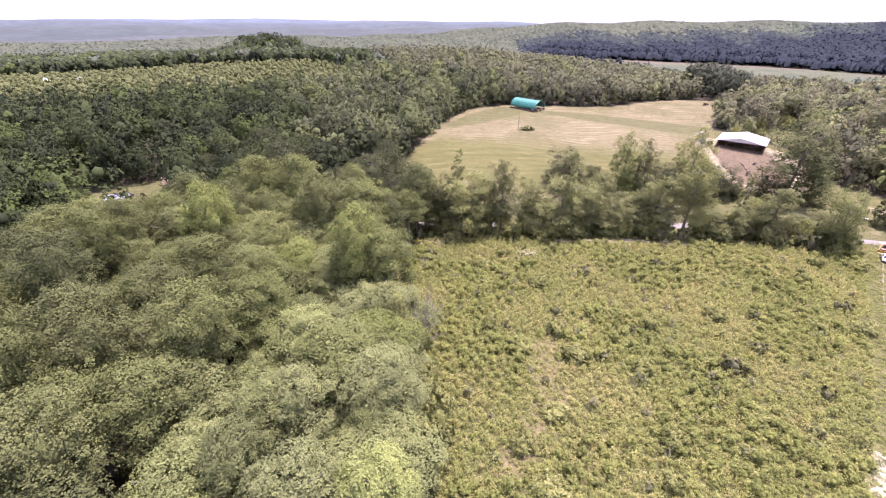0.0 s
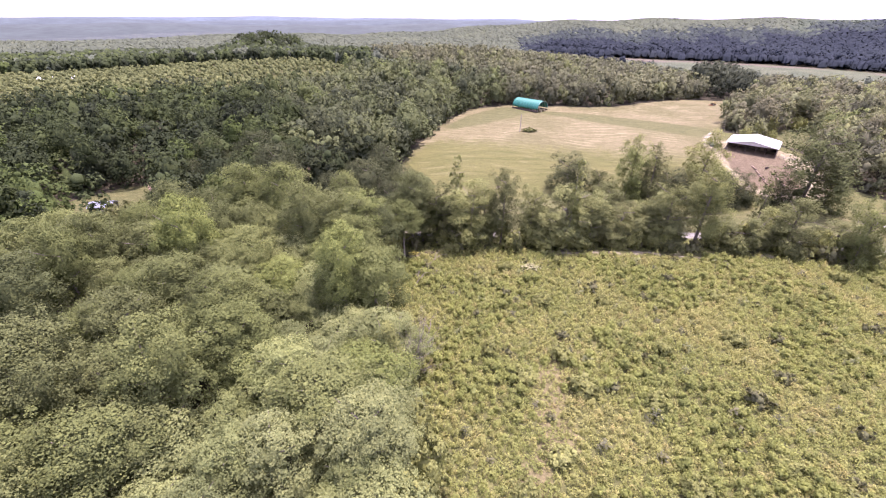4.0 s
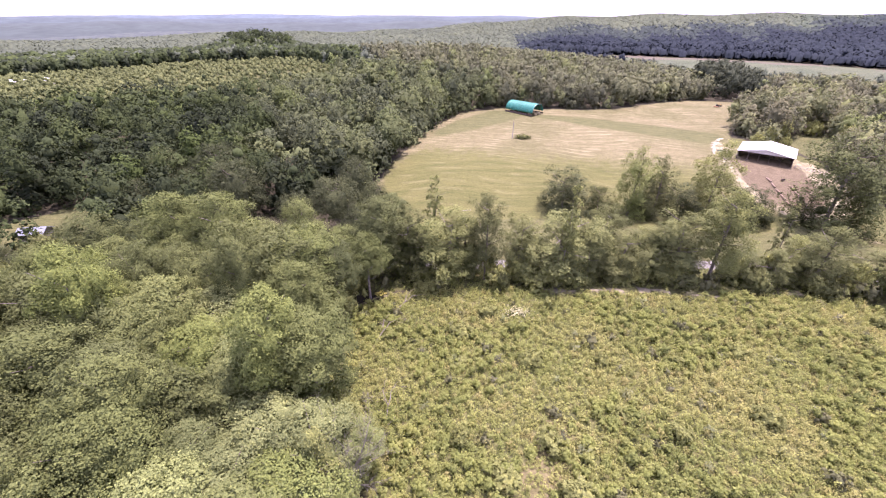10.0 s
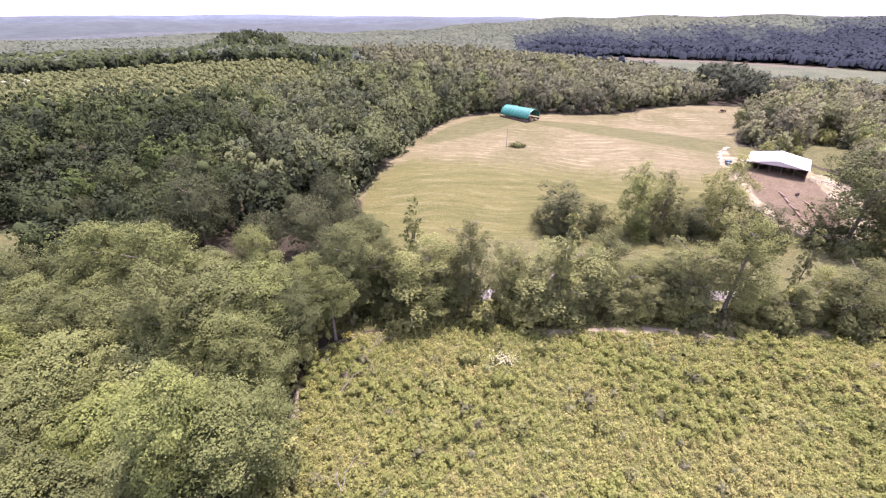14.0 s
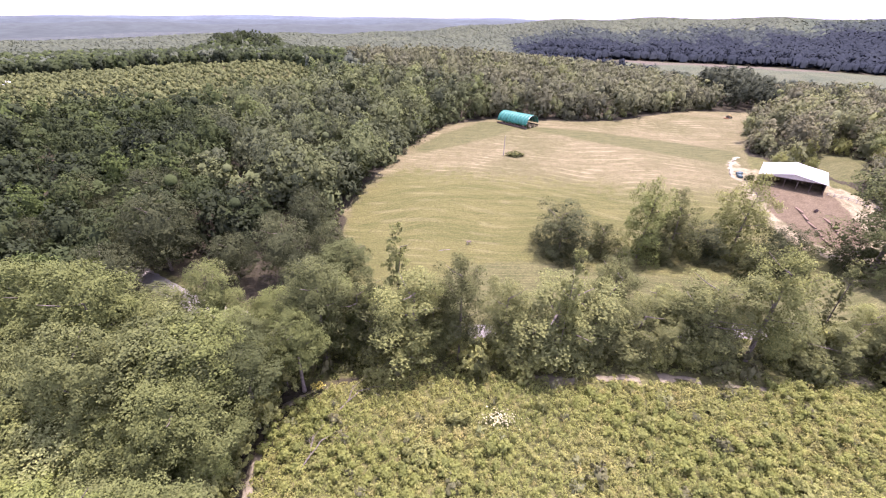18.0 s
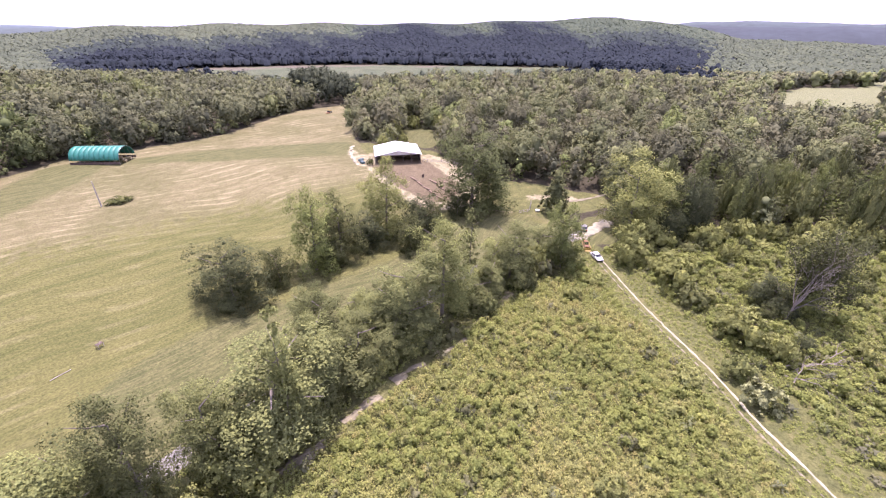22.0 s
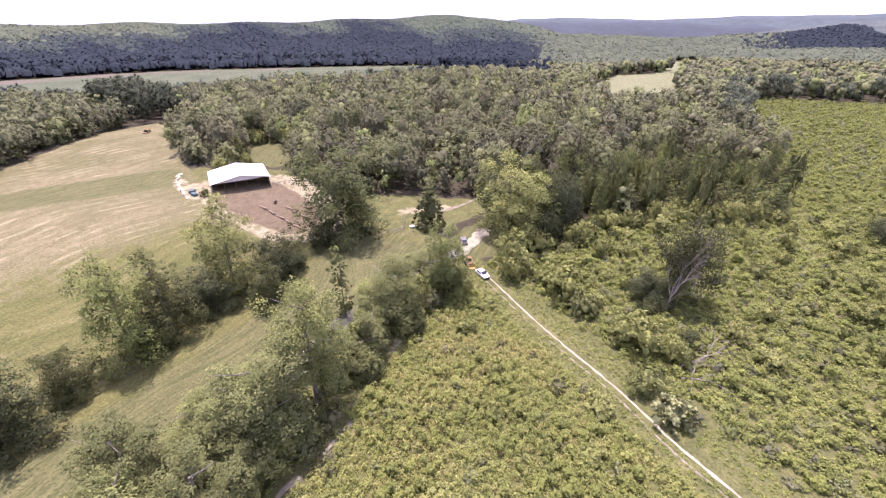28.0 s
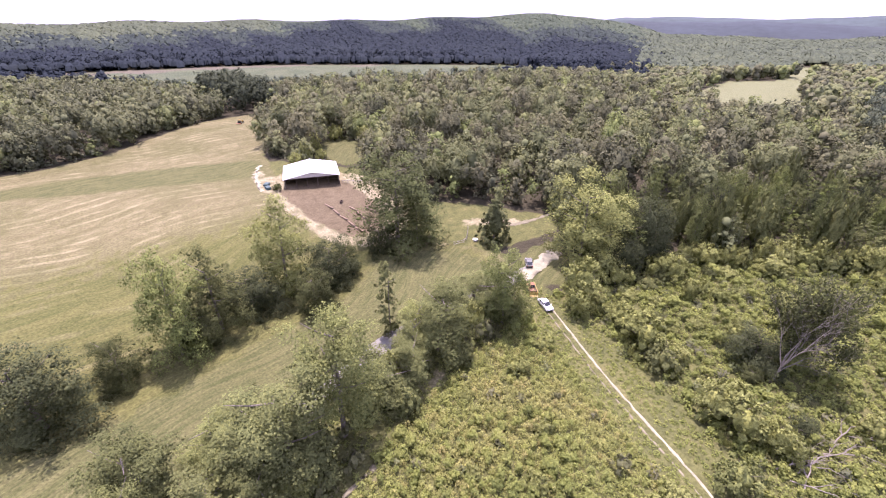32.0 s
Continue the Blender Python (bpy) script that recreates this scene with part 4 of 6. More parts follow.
for i in range(44):
    y = 20 + i * 1.95
    x = np.interp(y, (20, 40, 62, 75, 90, 104), (-3, -2, -6, -12, -15, -13))
    key = ("elm0", "bush1", "elm1", "dim1", "bush0", "elm2", "dim0")[i % 7]
    if key[0] == "e":
        plant(key, x - 2.0 + rng.uniform(-1.5, 0.5), y, rng.uniform(2.4, 3.6), rng.uniform(8, 14), rng, group="wood-edge saplings")
    else:
        plant(key, x + rng.uniform(-1.0, 0.8), y, rng.uniform(1.6, 2.8), rng.uniform(2.5, 6.0), rng, group="wood-edge saplings")


for x, y in scatter(YOUNG, 4.4, 81):
    plant(("pine0", "pine1", "pine0", "pine1", "slim0", "rag1", "rag0", "grey0", "dim0")[int(rng.integers(9))], x, y, rng.uniform(1.8, 3.4), rng.uniform(8, 16.5), rng, group="young pines")
for x, y in scatter([(122, 96), (131, 97), (142, 82), (158, 76), (174, 50), (186, 17), (150, 20), (124, 60), (112, 78)], 7.6, 82):
    plant(("bush0", "bush1", "dim0", "bush0")[int(rng.integers(4))], x, y, rng.uniform(1.2, 2.5), rng.uniform(1.4, 3.4), rng, group="bushes of the clearing")
for x, y in scatter([(186, 12), (150, 16), (120, 50), (98, 50), (70, 20), (120, -20), (200, -30)], 10.0, 83):
    plant(("bush0", "dim1", "shrub0", "bush1")[int(rng.integers(4))], x, y, rng.uniform(1.2, 2.4), rng.uniform(1.4, 3.2), rng, group="bushes of the clearing")
for x, y in scatter(LEFT_WOOD, 7.0, 8):
    if (x + 60) ** 2 / 60 + (y - 42) ** 2 / 130 < 1:
        continue
    if inside(LOT_EDGE, x, y):
        continue
    if x > -34 and y < 92 and rng.random() < (0.85 if y < 64 else 0.15):
        plant(("elm0", "elm1", "elm2", "oak0", "elm1", "elm2")[int(rng.integers(6))], x, y, rng.uniform(3.7, 5.3), rng.uniform(15.0, 24.0) - (3 if x > -16 else 0), rng, group="trees of the near wood")
        continue
    plant("oak%d" % rng.integers(4), x, y, rng.uniform(3.8, 5.4), rng.uniform(18.5, 27.0) - (4 if x > -16 and y < 66 else 0), rng, group="trees of the near wood")


for x, y in scatter(LOT_EDGE, 6.0, 85):
    plant(("grey0", "grey1", "dim0")[int(rng.integers(3))], x, y, rng.uniform(3.0, 4.4), rng.uniform(4.5, 8.0), rng, "low dark tree beside the forest lot", "trees by the forest lot")


# ---- woods that nobody could count ----
def template(seed, count, size, cores=5, skirt=2, lift=0.2):
    """One crown in units of its radius, its top at height 0."""
    rng = np.random.default_rng(seed)
    lobes = [(0, 0, -0.75, 0.66, 0.7)] if cores < 5 else [(0, 0, -1.1, 0.5, 0.85)]
    for i in range(cores):
        a = i * 2.4 + rng.uniform(-0.3, 0.3)
        if cores < 5:
            k, z, lr = 0.62 * math.sqrt((i + 0.6) / (cores + 0.6)), -0.30 - 0.25 * i / cores, rng.uniform(0.4, 0.5)
        else:
            u = (i + 0.5) / cores
            k, lr = 0.66 * math.sqrt(1 - (1 - min(u / 0.5, 1)) ** 2) * rng.uniform(0.6, 1.0), rng.uniform(0.32, 0.48)
            z = -0.22 - 1.75 * u - rng.uniform(0, 0.15)
        lobes.append((k * math.cos(a), k * math.sin(a), z, lr, lr * 0.95))
    for i in range(0 if cores > 9 else skirt):
        a = i * 3.1 + rng.uniform(0, 3)
        lobes.append((0.35 * math.cos(a), 0.35 * math.sin(a), -1.5 - 0.45 * i, 0.55, 0.6))
    return crown_arrays(rng, lobes, count, size, (0.84 if count < 50 else 0.62) if cores < 5 else 0.72, lift, 0.4, 0.25 if count < 500 else 0.2, 1 if count < 150 else 10 if count < 500 else 16, 0.5)


def spire(seed, count, size):
    """A narrow upright crown in units of its radius."""
    rng = np.random.default_rng(seed)
    lobes = []
    for i in range(9):
        s = i / 8.0
        k, a = 0.22 * (1 - 0.5 * s), i * 2.4
        lr = 0.52 * (1.05 - 0.72 * (1 - s) ** 2 if s > 0.5 else 1.0) * (0.45 + 0.55 * math.sin(math.pi * (0.12 + 0.8 * s)))
        lobes.append((k * math.cos(a), k * math.sin(a), -2.7 * s - 0.25, lr, lr * 1.15))
    return crown_arrays(rng, lobes, count, size, 0.62, 0.2, 0.4, 0.3, 14, 0.5)


def woods(name, places, radius, tall, templates, mat, label, seed, cat="forest", upright=False):
    """One mesh of many crowns; radius and tall are ranges in metres."""
    rng = np.random.default_rng(seed)
    vs, ts, ns, tones, off = [], [], [], [], 0
    kind = rng.integers(len(templates), size=len(places))
    for k, (tv, tt, tn) in enumerate(templates):
        p = places[kind == k]
        n = len(p)
        if not n:
            continue
        a = rng.uniform(0, 6.28, n)
        r, h = rng.uniform(*radius, n), rng.uniform(*tall, n)
        c, s = np.cos(a)[:, None], np.sin(a)[:, None]
        x = (tv[:, 0] * c - tv[:, 1] * s) * r[:, None] + p[:, :1]
        y = (tv[:, 0] * s + tv[:, 1] * c) * r[:, None] + p[:, 1:2]
        lift = tv[:, 2] * h[:, None] if upright else tv[:, 2] * r[:, None] + h[:, None]
        z = np.maximum(lift, -0.3) + height(p[:, 0], p[:, 1])[:, None]
        vs.append(np.stack([x, y, z], -1).reshape(-1, 3))
        ts.append((tt[None] + (np.arange(n) * len(tv))[:, None, None]).reshape(-1, 3) + off)
        tones.append(np.repeat(rng.random(n), len(tv)))
        ns.append(np.stack([tn[:, 0] * c - tn[:, 1] * s, tn[:, 0] * s + tn[:, 1] * c, np.broadcast_to(tn[:, 2], x.shape)], -1).reshape(-1, 3))
        off += n * len(tv)
    me = mesh_of(name, np.concatenate(vs), np.concatenate(ts), [mat], smooth=True, normals=np.concatenate(ns))
    me.attributes.new("tone", "FLOAT", "POINT").data.foreach_set("value", np.concatenate(tones).astype(np.float32))
    return tagged(new(name, me), label, cat, kind="stuff")


MID = [template(s, 1600, 0.066, cores=16) for s in (1, 2, 3, 7)] + [spire(s, 620, 0.072) for s in (8, 9)]
FURTHER = [template(s, 380, 0.1, cores=11, skirt=1) for s in (21, 22, 23)] + [spire(s, 170, 0.1) for s in (27,)]
LOW = [template(s, 16, 0.3, cores=1, skirt=0) for s in (44, 45, 46)]
FAR = [template(s, 30, 0.22, cores=2, skirt=1) for s in (4, 5, 6)]
HAZY = [template(s, 5, 0.22, cores=0, skirt=0, lift=1.7) for s in (24, 25, 26)]
WEST = [(-155, 105), (-96, 60), (-86, 98), (-64, 116), (-66, 136), (-60, 148), (-22, 160), (-18, 177), (-9, 214), (0, 252), (18, 286), (47, 302), (40, 330), (-40, 395), (-118, 395), (-105, 305), (-200, 262), (-300, 235)]
RIDGE = [(40, 330), (47, 303), (92, 297), (118, 301), (174, 334), (200, 340), (230, 420), (200, 560), (60, 640), (-90, 520), (-60, 440), (-40, 395)]
SPUR = [(196, 336), (232, 338), (240, 345), (262, 395), (250, 430), (228, 420)]
EAST = [(240, 345), (181, 280), (157, 246), (152, 232), (156, 214), (164, 195), (160, 178), (154, 168), (168, 140), (176, 118), (150, 104), (142, 84), (158, 77), (174, 52), (188, 17), (246, 5), (312, 3), (412, 0), (402, 62), (430, 94), (470, 130), (450, 260), (350, 380), (262, 395)]


def forest(name, poly, gap, seed, keep_out, radius, tall, mat, label, beyond=None):
    """Nearer crowns finely leaved, those beyond 230 m coarser, in one name."""
    p = scatter(poly, gap, seed, keep_out)
    near = np.hypot(p[:, 0] - 40, p[:, 1] - 80) < 230
    # painted cloud shade: mat is the shaded leaf colour, beyond the lit one
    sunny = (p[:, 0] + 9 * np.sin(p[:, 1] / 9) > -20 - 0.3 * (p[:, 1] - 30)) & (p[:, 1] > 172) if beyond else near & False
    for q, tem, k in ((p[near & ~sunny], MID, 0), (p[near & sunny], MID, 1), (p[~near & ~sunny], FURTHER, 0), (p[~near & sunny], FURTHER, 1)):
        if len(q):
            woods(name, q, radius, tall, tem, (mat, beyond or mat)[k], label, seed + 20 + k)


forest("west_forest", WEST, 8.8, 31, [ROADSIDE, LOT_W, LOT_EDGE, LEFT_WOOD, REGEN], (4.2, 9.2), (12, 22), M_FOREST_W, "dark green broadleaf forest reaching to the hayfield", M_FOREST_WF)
forest("ridge_forest", RIDGE, 8.8, 32, [HAY, REGEN], (4.8, 8.2), (12, 19), M_FOREST_R, "olive-green broadleaf forest on the low ridge behind the hayfield")
forest("spur_trees", SPUR, 8.0, 35, [HAY], (5.5, 8.5), (17, 27), M_FOREST_SPUR, "dark trees at the far corner of the hayfield")
forest("east_forest", EAST, 8.4, 33, [YARD, PALE, GLADE, CLEARING, YOUNG], (3.8, 8.0), (10.0, 21.0), M_FOREST_E, "mixed olive-green forest behind the barn and the clearing")
woods("young_growth", scatter(REGEN, 5.0, 34), (1.7, 3.2), (3, 7.5), LOW, M_REGEN, "sunlit yellow-green young growth on a cut-over slope", 54)
PINES = np.array([(-322 + 62 * math.cos(a * 2.4) * math.sqrt(a / 110), 850 + 60 * math.sin(a * 2.4) * math.sqrt(a / 110)) for a in range(110)])
woods("pine_knoll", PINES, (6, 9), (13, 21), FURTHER, M_FOREST_W, "dark clump of tall pines on a distant knoll", 55)
def along(line, gap, seed):
    rng = np.random.default_rng(seed)
    out = []
    for a, b in zip(line, line[1:]):
        for i in range(max(1, int(math.dist(a, b) / gap))):
            s = (i + rng.random()) * gap / math.dist(a, b)
            out.append((a[0] + (b[0] - a[0]) * s + rng.normal(0, 1.6), a[1] + (b[1] - a[1]) * s + rng.normal(0, 1.6)))
    return np.array(out)


for x, y in along([(137, 93), (142, 80), (156, 73), (171, 50), (184, 18)], 2.4, 99):
    plant(("bush0", "bush1", "dim0", "bush1")[int(rng.integers(4))], float(x), float(y), rng.uniform(1.6, 3.0), rng.uniform(2.2, 5.0), rng, group="bushes below the young pines")
EDGE = [template(s, 260, 0.125, cores=8, skirt=3) for s in (41, 42, 43)]
woods("forest_edge", along([(-22, 166), (-20, 180), (-12, 214), (-3, 252), (15, 290), (36, 304)], 3.6, 91), (3.0, 4.8), (6, 15), EDGE, M_FOREST_WF, "dark bushy edge of the forest along the hayfield", 92)
woods("forest_edge", along([(36, 304), (70, 303), (92, 300), (118, 304), (174, 338), (200, 344)], 3.6, 93), (3.0, 4.8), (6, 15), EDGE, M_FOREST_R, "olive bushy edge of the ridge forest along the hayfield", 94)
woods("forest_edge", along([(243, 342), (186, 284), (170, 262), (160, 248), (155, 234), (158, 222)], 3.6, 95), (3.0, 4.8), (6, 15), EDGE, M_FOREST_E, "olive bushy edge of the forest beside the hayfield", 96)
woods("forest_edge", along([(166, 192), (162, 180), (158, 168), (170, 142), (178, 118), (166, 104), (150, 100)], 3.4, 97), (2.6, 4.6), (5, 15), EDGE, M_FOREST_E, "olive bushy edge of the forest behind the barn yard", 98)
fp = []
frng = np.random.default_rng(77)
for r0, r1, gap in ((380, 700, 9.5), (700, 1150, 7.8), (1150, 1540, 8.8)):
    x, y = np.meshgrid(np.arange(-r1, r1, gap), np.arange(-400, r1, gap))
    x[1::2] += gap / 2
    x, y = (x + frng.uniform(-0.5, 0.5, x.shape) * gap).ravel(), (y + frng.uniform(-0.5, 0.5, y.shape) * gap).ravel()
    d, az = np.hypot(x, y), np.degrees(np.arctan2(x, y))
    ok = (d >= r0) & (d < r1) & (az > -50) & (az < 116)
    for q in OPEN + [WEST, RIDGE, EAST, SPUR]:
        ok &= ~inside(q, x, y)
    fp.append((np.c_[x, y][ok], gap))
for i, (p, gap) in enumerate(fp):
    jit = np.random.default_rng(130 + i).normal(0, 5, p.shape)
    crest, rise, folds, az = hills(p[:, 0] + jit[:, 0], p[:, 1] + jit[:, 1])
    away = np.hypot(p[:, 0], p[:, 1])
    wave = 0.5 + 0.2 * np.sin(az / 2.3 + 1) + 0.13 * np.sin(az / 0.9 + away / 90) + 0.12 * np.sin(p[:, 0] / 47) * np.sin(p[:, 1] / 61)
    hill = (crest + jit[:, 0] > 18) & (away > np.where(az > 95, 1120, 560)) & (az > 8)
    # painted cloud shade by bearing: dark leaves low, half-dark above, lighter on top
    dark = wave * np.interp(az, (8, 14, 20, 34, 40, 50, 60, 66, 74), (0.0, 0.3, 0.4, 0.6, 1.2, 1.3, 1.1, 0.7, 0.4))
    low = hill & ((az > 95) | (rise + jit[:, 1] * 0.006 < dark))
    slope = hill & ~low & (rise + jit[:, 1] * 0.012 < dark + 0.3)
    # distant western trees that take the cloud-shaded leaf colour
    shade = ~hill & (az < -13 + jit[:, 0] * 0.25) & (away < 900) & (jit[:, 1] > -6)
    light = ~hill & (az > 62) & (i == 0)
    for k, (q, mat, words) in enumerate(((p[low], M_FOREST_VALE, "dark bottomland forest on the lower slopes beyond the valley field"), (p[slope], M_FOREST_SLOPE, "blue-green forest halfway up the hills, part shade painted into its leaves"), (p[hill & ~low & ~slope & (az > 37)], M_FOREST_HILL, "grey-green forest on the upper slopes of the hills"), (p[hill & ~low & ~slope & (az <= 37)], M_FOREST_FAR, "lighter olive forest on the upper slopes of the hills"), (p[light], M_FOREST_E, "olive forest beyond the clearing"), (p[~hill & ~shade & ~light], M_FOREST_FAR, "distant forest canopy rolling towards the ridges"), (p[shade], M_FOREST_W, "dark green forest beyond the cut-over slope"))):
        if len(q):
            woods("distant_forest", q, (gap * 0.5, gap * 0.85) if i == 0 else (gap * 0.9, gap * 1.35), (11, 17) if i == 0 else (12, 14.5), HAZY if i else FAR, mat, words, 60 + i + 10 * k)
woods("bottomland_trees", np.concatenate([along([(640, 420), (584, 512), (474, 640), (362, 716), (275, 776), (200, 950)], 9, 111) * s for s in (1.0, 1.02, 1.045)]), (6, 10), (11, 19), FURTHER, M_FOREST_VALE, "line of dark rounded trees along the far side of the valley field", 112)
woods("forest_edge", np.concatenate([along([(312, 6), (442, -14), (460, -58), (457, -170)], 4.5, 113) + (k * 5.0, k * 3.0) for k in (0, 1, 2)]), (2.6, 4.4), (10, 21), FURTHER, M_FOREST_FAR, "grey-green edge of the forest beyond the clearing", 114)


# ---- brush of the field and the clearing ----
def tuft(seed, count, size, spread, lift=0.75):
    rng = np.random.default_rng(seed)
    d = on_sphere(rng, count)
    d[:, 2] = np.abs(d[:, 2])
    p = d * (spread, spread, lift) * rng.uniform(0.5, 1.0, (count, 1))
    soft = d + (0, 0, 0.8) + rng.normal(0, 0.3, d.shape)
    soft = np.repeat(soft / np.linalg.norm(soft, axis=1)[:, None], 3, axis=0)
    return (*leaves(rng, p, d + (0, 0, 1.3), size, 0.6, 0.5), soft)


TUFT = [tuft(s, 34, 0.22, 0.8, 1.0) for s in (11, 12, 13, 14)]
SAPLING = [tuft(s, 44, 0.20, 0.75, 1.05) for s in (18, 19, 20)]
MOUND = [tuft(s, 84, 0.14, 0.85, 1.0) for s in (47, 48, 49)]
CLUMP = [tuft(s, 56, 0.20, 0.9, 0.95) for s in (15, 16, 17)]
SHRUBLET = [template(s, 120, 0.14, cores=4, skirt=0, lift=0.3) for s in (51, 52, 53, 54)]
BESIDE = [(124, 100), (116, 96), (96, 74), (72, 47), (44, 16), (50, 8), (66, 22), (89, 46), (111, 74), (128, 94)]


def patchy(p, share):
    """Keep the places that lie in uneven thickets."""
    x, y = p[:, 0], p[:, 1]
    f = np.sin(x / 5.3 + 1.4 * np.sin(y / 8.1)) + np.sin(y / 4.4 + 1.2 * np.sin(x / 6.7)) + 0.8 * np.sin((x + y) / 11.0)
    return p[f > share]


woods("field_bushes", patchy(scatter(FIELD, 1.9, 45, [DRY, BESIDE] + BANKS, 0.9), 0.2), (0.4, 1.4), (0.8, 2.1), SHRUBLET, M_BRUSH_E, "low leafy bushes crowding the overgrown field", 82, "brush")
TRAIL = [(222, 12), (190, 16), (166, 20), (154, 11), (140, 4), (142, -1), (158, 5), (170, 13), (190, 9), (222, 4)]
for gap, seed, size, words in ((2.7, 46, 1.0, "rounded leafy bushes over the old clearing"), (8.0, 47, 1.7, "taller leafy bushes over the old clearing")):
    woods("clearing_bushes", scatter(CLEARING, gap, seed, [TRAIL, BESIDE], 0.8), (0.5 * size, 1.25 * size), (0.8 * size, 2.1 * size), SHRUBLET, M_BRUSH_E, words, seed + 40, "brush")
woods("field_brush", scatter(FIELD, 0.98, 35, BANKS, 0.9), (0.5, 1.0), (0.4, 1.1), TUFT, M_BRUSH, "dense yellow-green weeds over the whole field", 71, "brush", True)
woods("field_saplings", scatter(FIELD, 1.7, 38, [DRY] + BANKS, 1.4), (0.6, 1.15), (1.0, 2.3), SAPLING, M_BRUSH, "leafy green saplings standing through the field weeds", 74, "brush", True)
woods("field_brush", scatter(FIELD, 2.0, 44, [DRY] + BANKS, 1.4), (0.6, 1.25), (0.9, 1.9), MOUND, M_BRUSH, "leafy yellow-green mounds of brush over the field", 80, "brush", True)
woods("field_saplings", scatter(FIELD, 9.5, 39), (0.8, 1.7), (1.2, 2.6), CLUMP, M_FOREST_E, "grey-green sapling clumps in the field", 75, "brush", True)
CLEAR_NEAR = [(124, 97), (131, 97), (142, 82), (158, 76), (174, 50), (188, 15), (246, 3), (312, 1), (330, -60), (200, -60), (60, -40), (45, 5), (60, 26), (84, 49), (106, 77)]
VERGE = [(124, 98), (105, 78), (82, 50), (60, 26), (64, 22), (87, 46.5), (109.5, 74.5), (126, 94)]
woods("clearing_brush", scatter(CLEAR_NEAR, 1.85, 36, [VERGE], 0.8), (0.8, 1.7), (0.7, 2.1), CLUMP, M_BRUSH_E, "green brush and saplings over the old clearing", 72, "brush", True)
woods("clearing_brush", scatter([(312, 1), (442, -20), (456, -60), (452, -160), (330, -160), (200, -60), (330, -60)], 2.6, 37), (0.9, 2.2), (0.8, 2.8), CLUMP, M_BRUSH_E, "green brush and saplings over the far end of the clearing", 73, "brush", True)
woods("clearing_clumps", scatter(CLEAR_NEAR, 5.2, 40, [TRAIL, VERGE], 0.8), (0.9, 1.9), (0.9, 2.5), CLUMP, M_FOREST_E, "grey-green shrubby clumps through the clearing", 76, "brush", True)
woods("clearing_clumps", scatter([(250, 0), (312, 1), (442, -20), (456, -60), (452, -160), (330, -160), (200, -60)], 8.0, 41), (1.6, 3.2), (1.8, 4.6), CLUMP, M_FOREST_E, "grey-green shrubs over the far end of the clearing", 77, "brush", True)
woods("verge_grass", np.concatenate([scatter(VERGE, 1.0, 42), scatter(TRACKSIDE, 1.0, 48)]), (0.4, 0.9), (0.2, 0.55), TUFT, M_BRUSH_E, "low rough grass beside the sandy track", 78, "grass", True)
woods("verge_grass", scatter(HEDGE, 1.5, 43, BANKS, 0.8), (0.5, 1.1), (0.4, 1.3), TUFT, M_BRUSH_E, "rough grass and weeds under the hedgerow", 79, "grass", True)


# ---- barn with open front ----
def metal(name, colour, rough=0.4, level=0.0):
    return rough_material(name, tuple(c * 0.85 for c in colour), tuple(min(c * 1.1, 1) for c in colour), 1.5, rough, 0.05, 8.0, level)


M_CARWHITE = metal("white_car_paint", (0.78, 0.78, 0.78), 0.25)
M_ORANGE = metal("orange_paint", (0.24, 0.105, 0.045), 0.5)
M_YELLOW = metal("yellow_paint", (0.33, 0.22, 0.05), 0.5)
M_RUBBER = metal("black_rubber", (0.03, 0.03, 0.03), 0.85)
M_GLASSY = metal("dark_window_glass", (0.03, 0.035, 0.04), 0.08)
M_STEEL = metal("grey_steel", (0.45, 0.45, 0.44), 0.45, 0.8)
M_BLUE = metal("faded_tarpaulin", (0.06, 0.10, 0.10), 0.8)
M_LAMP_RED = metal("red_lens", (0.45, 0.03, 0.02), 0.3)
M_LAMP_CLEAR = metal("clear_lens", (0.7, 0.7, 0.66), 0.15)
M_BROWNROOF = metal("brown_shingle", (0.20, 0.13, 0.10), 0.9)
M_BOARDS = rough_material("weathered_boards", (0.13, 0.115, 0.095), (0.22, 0.20, 0.17), 1.2, 0.9, 0.3)
M_SIDING = metal("pale_siding", (0.55, 0.53, 0.48), 0.8)


def at_ground(x, y, turn=0.0, lift=0.0):
    return pose(x, y, float(height(x, y)) + lift, 0, 0, turn)


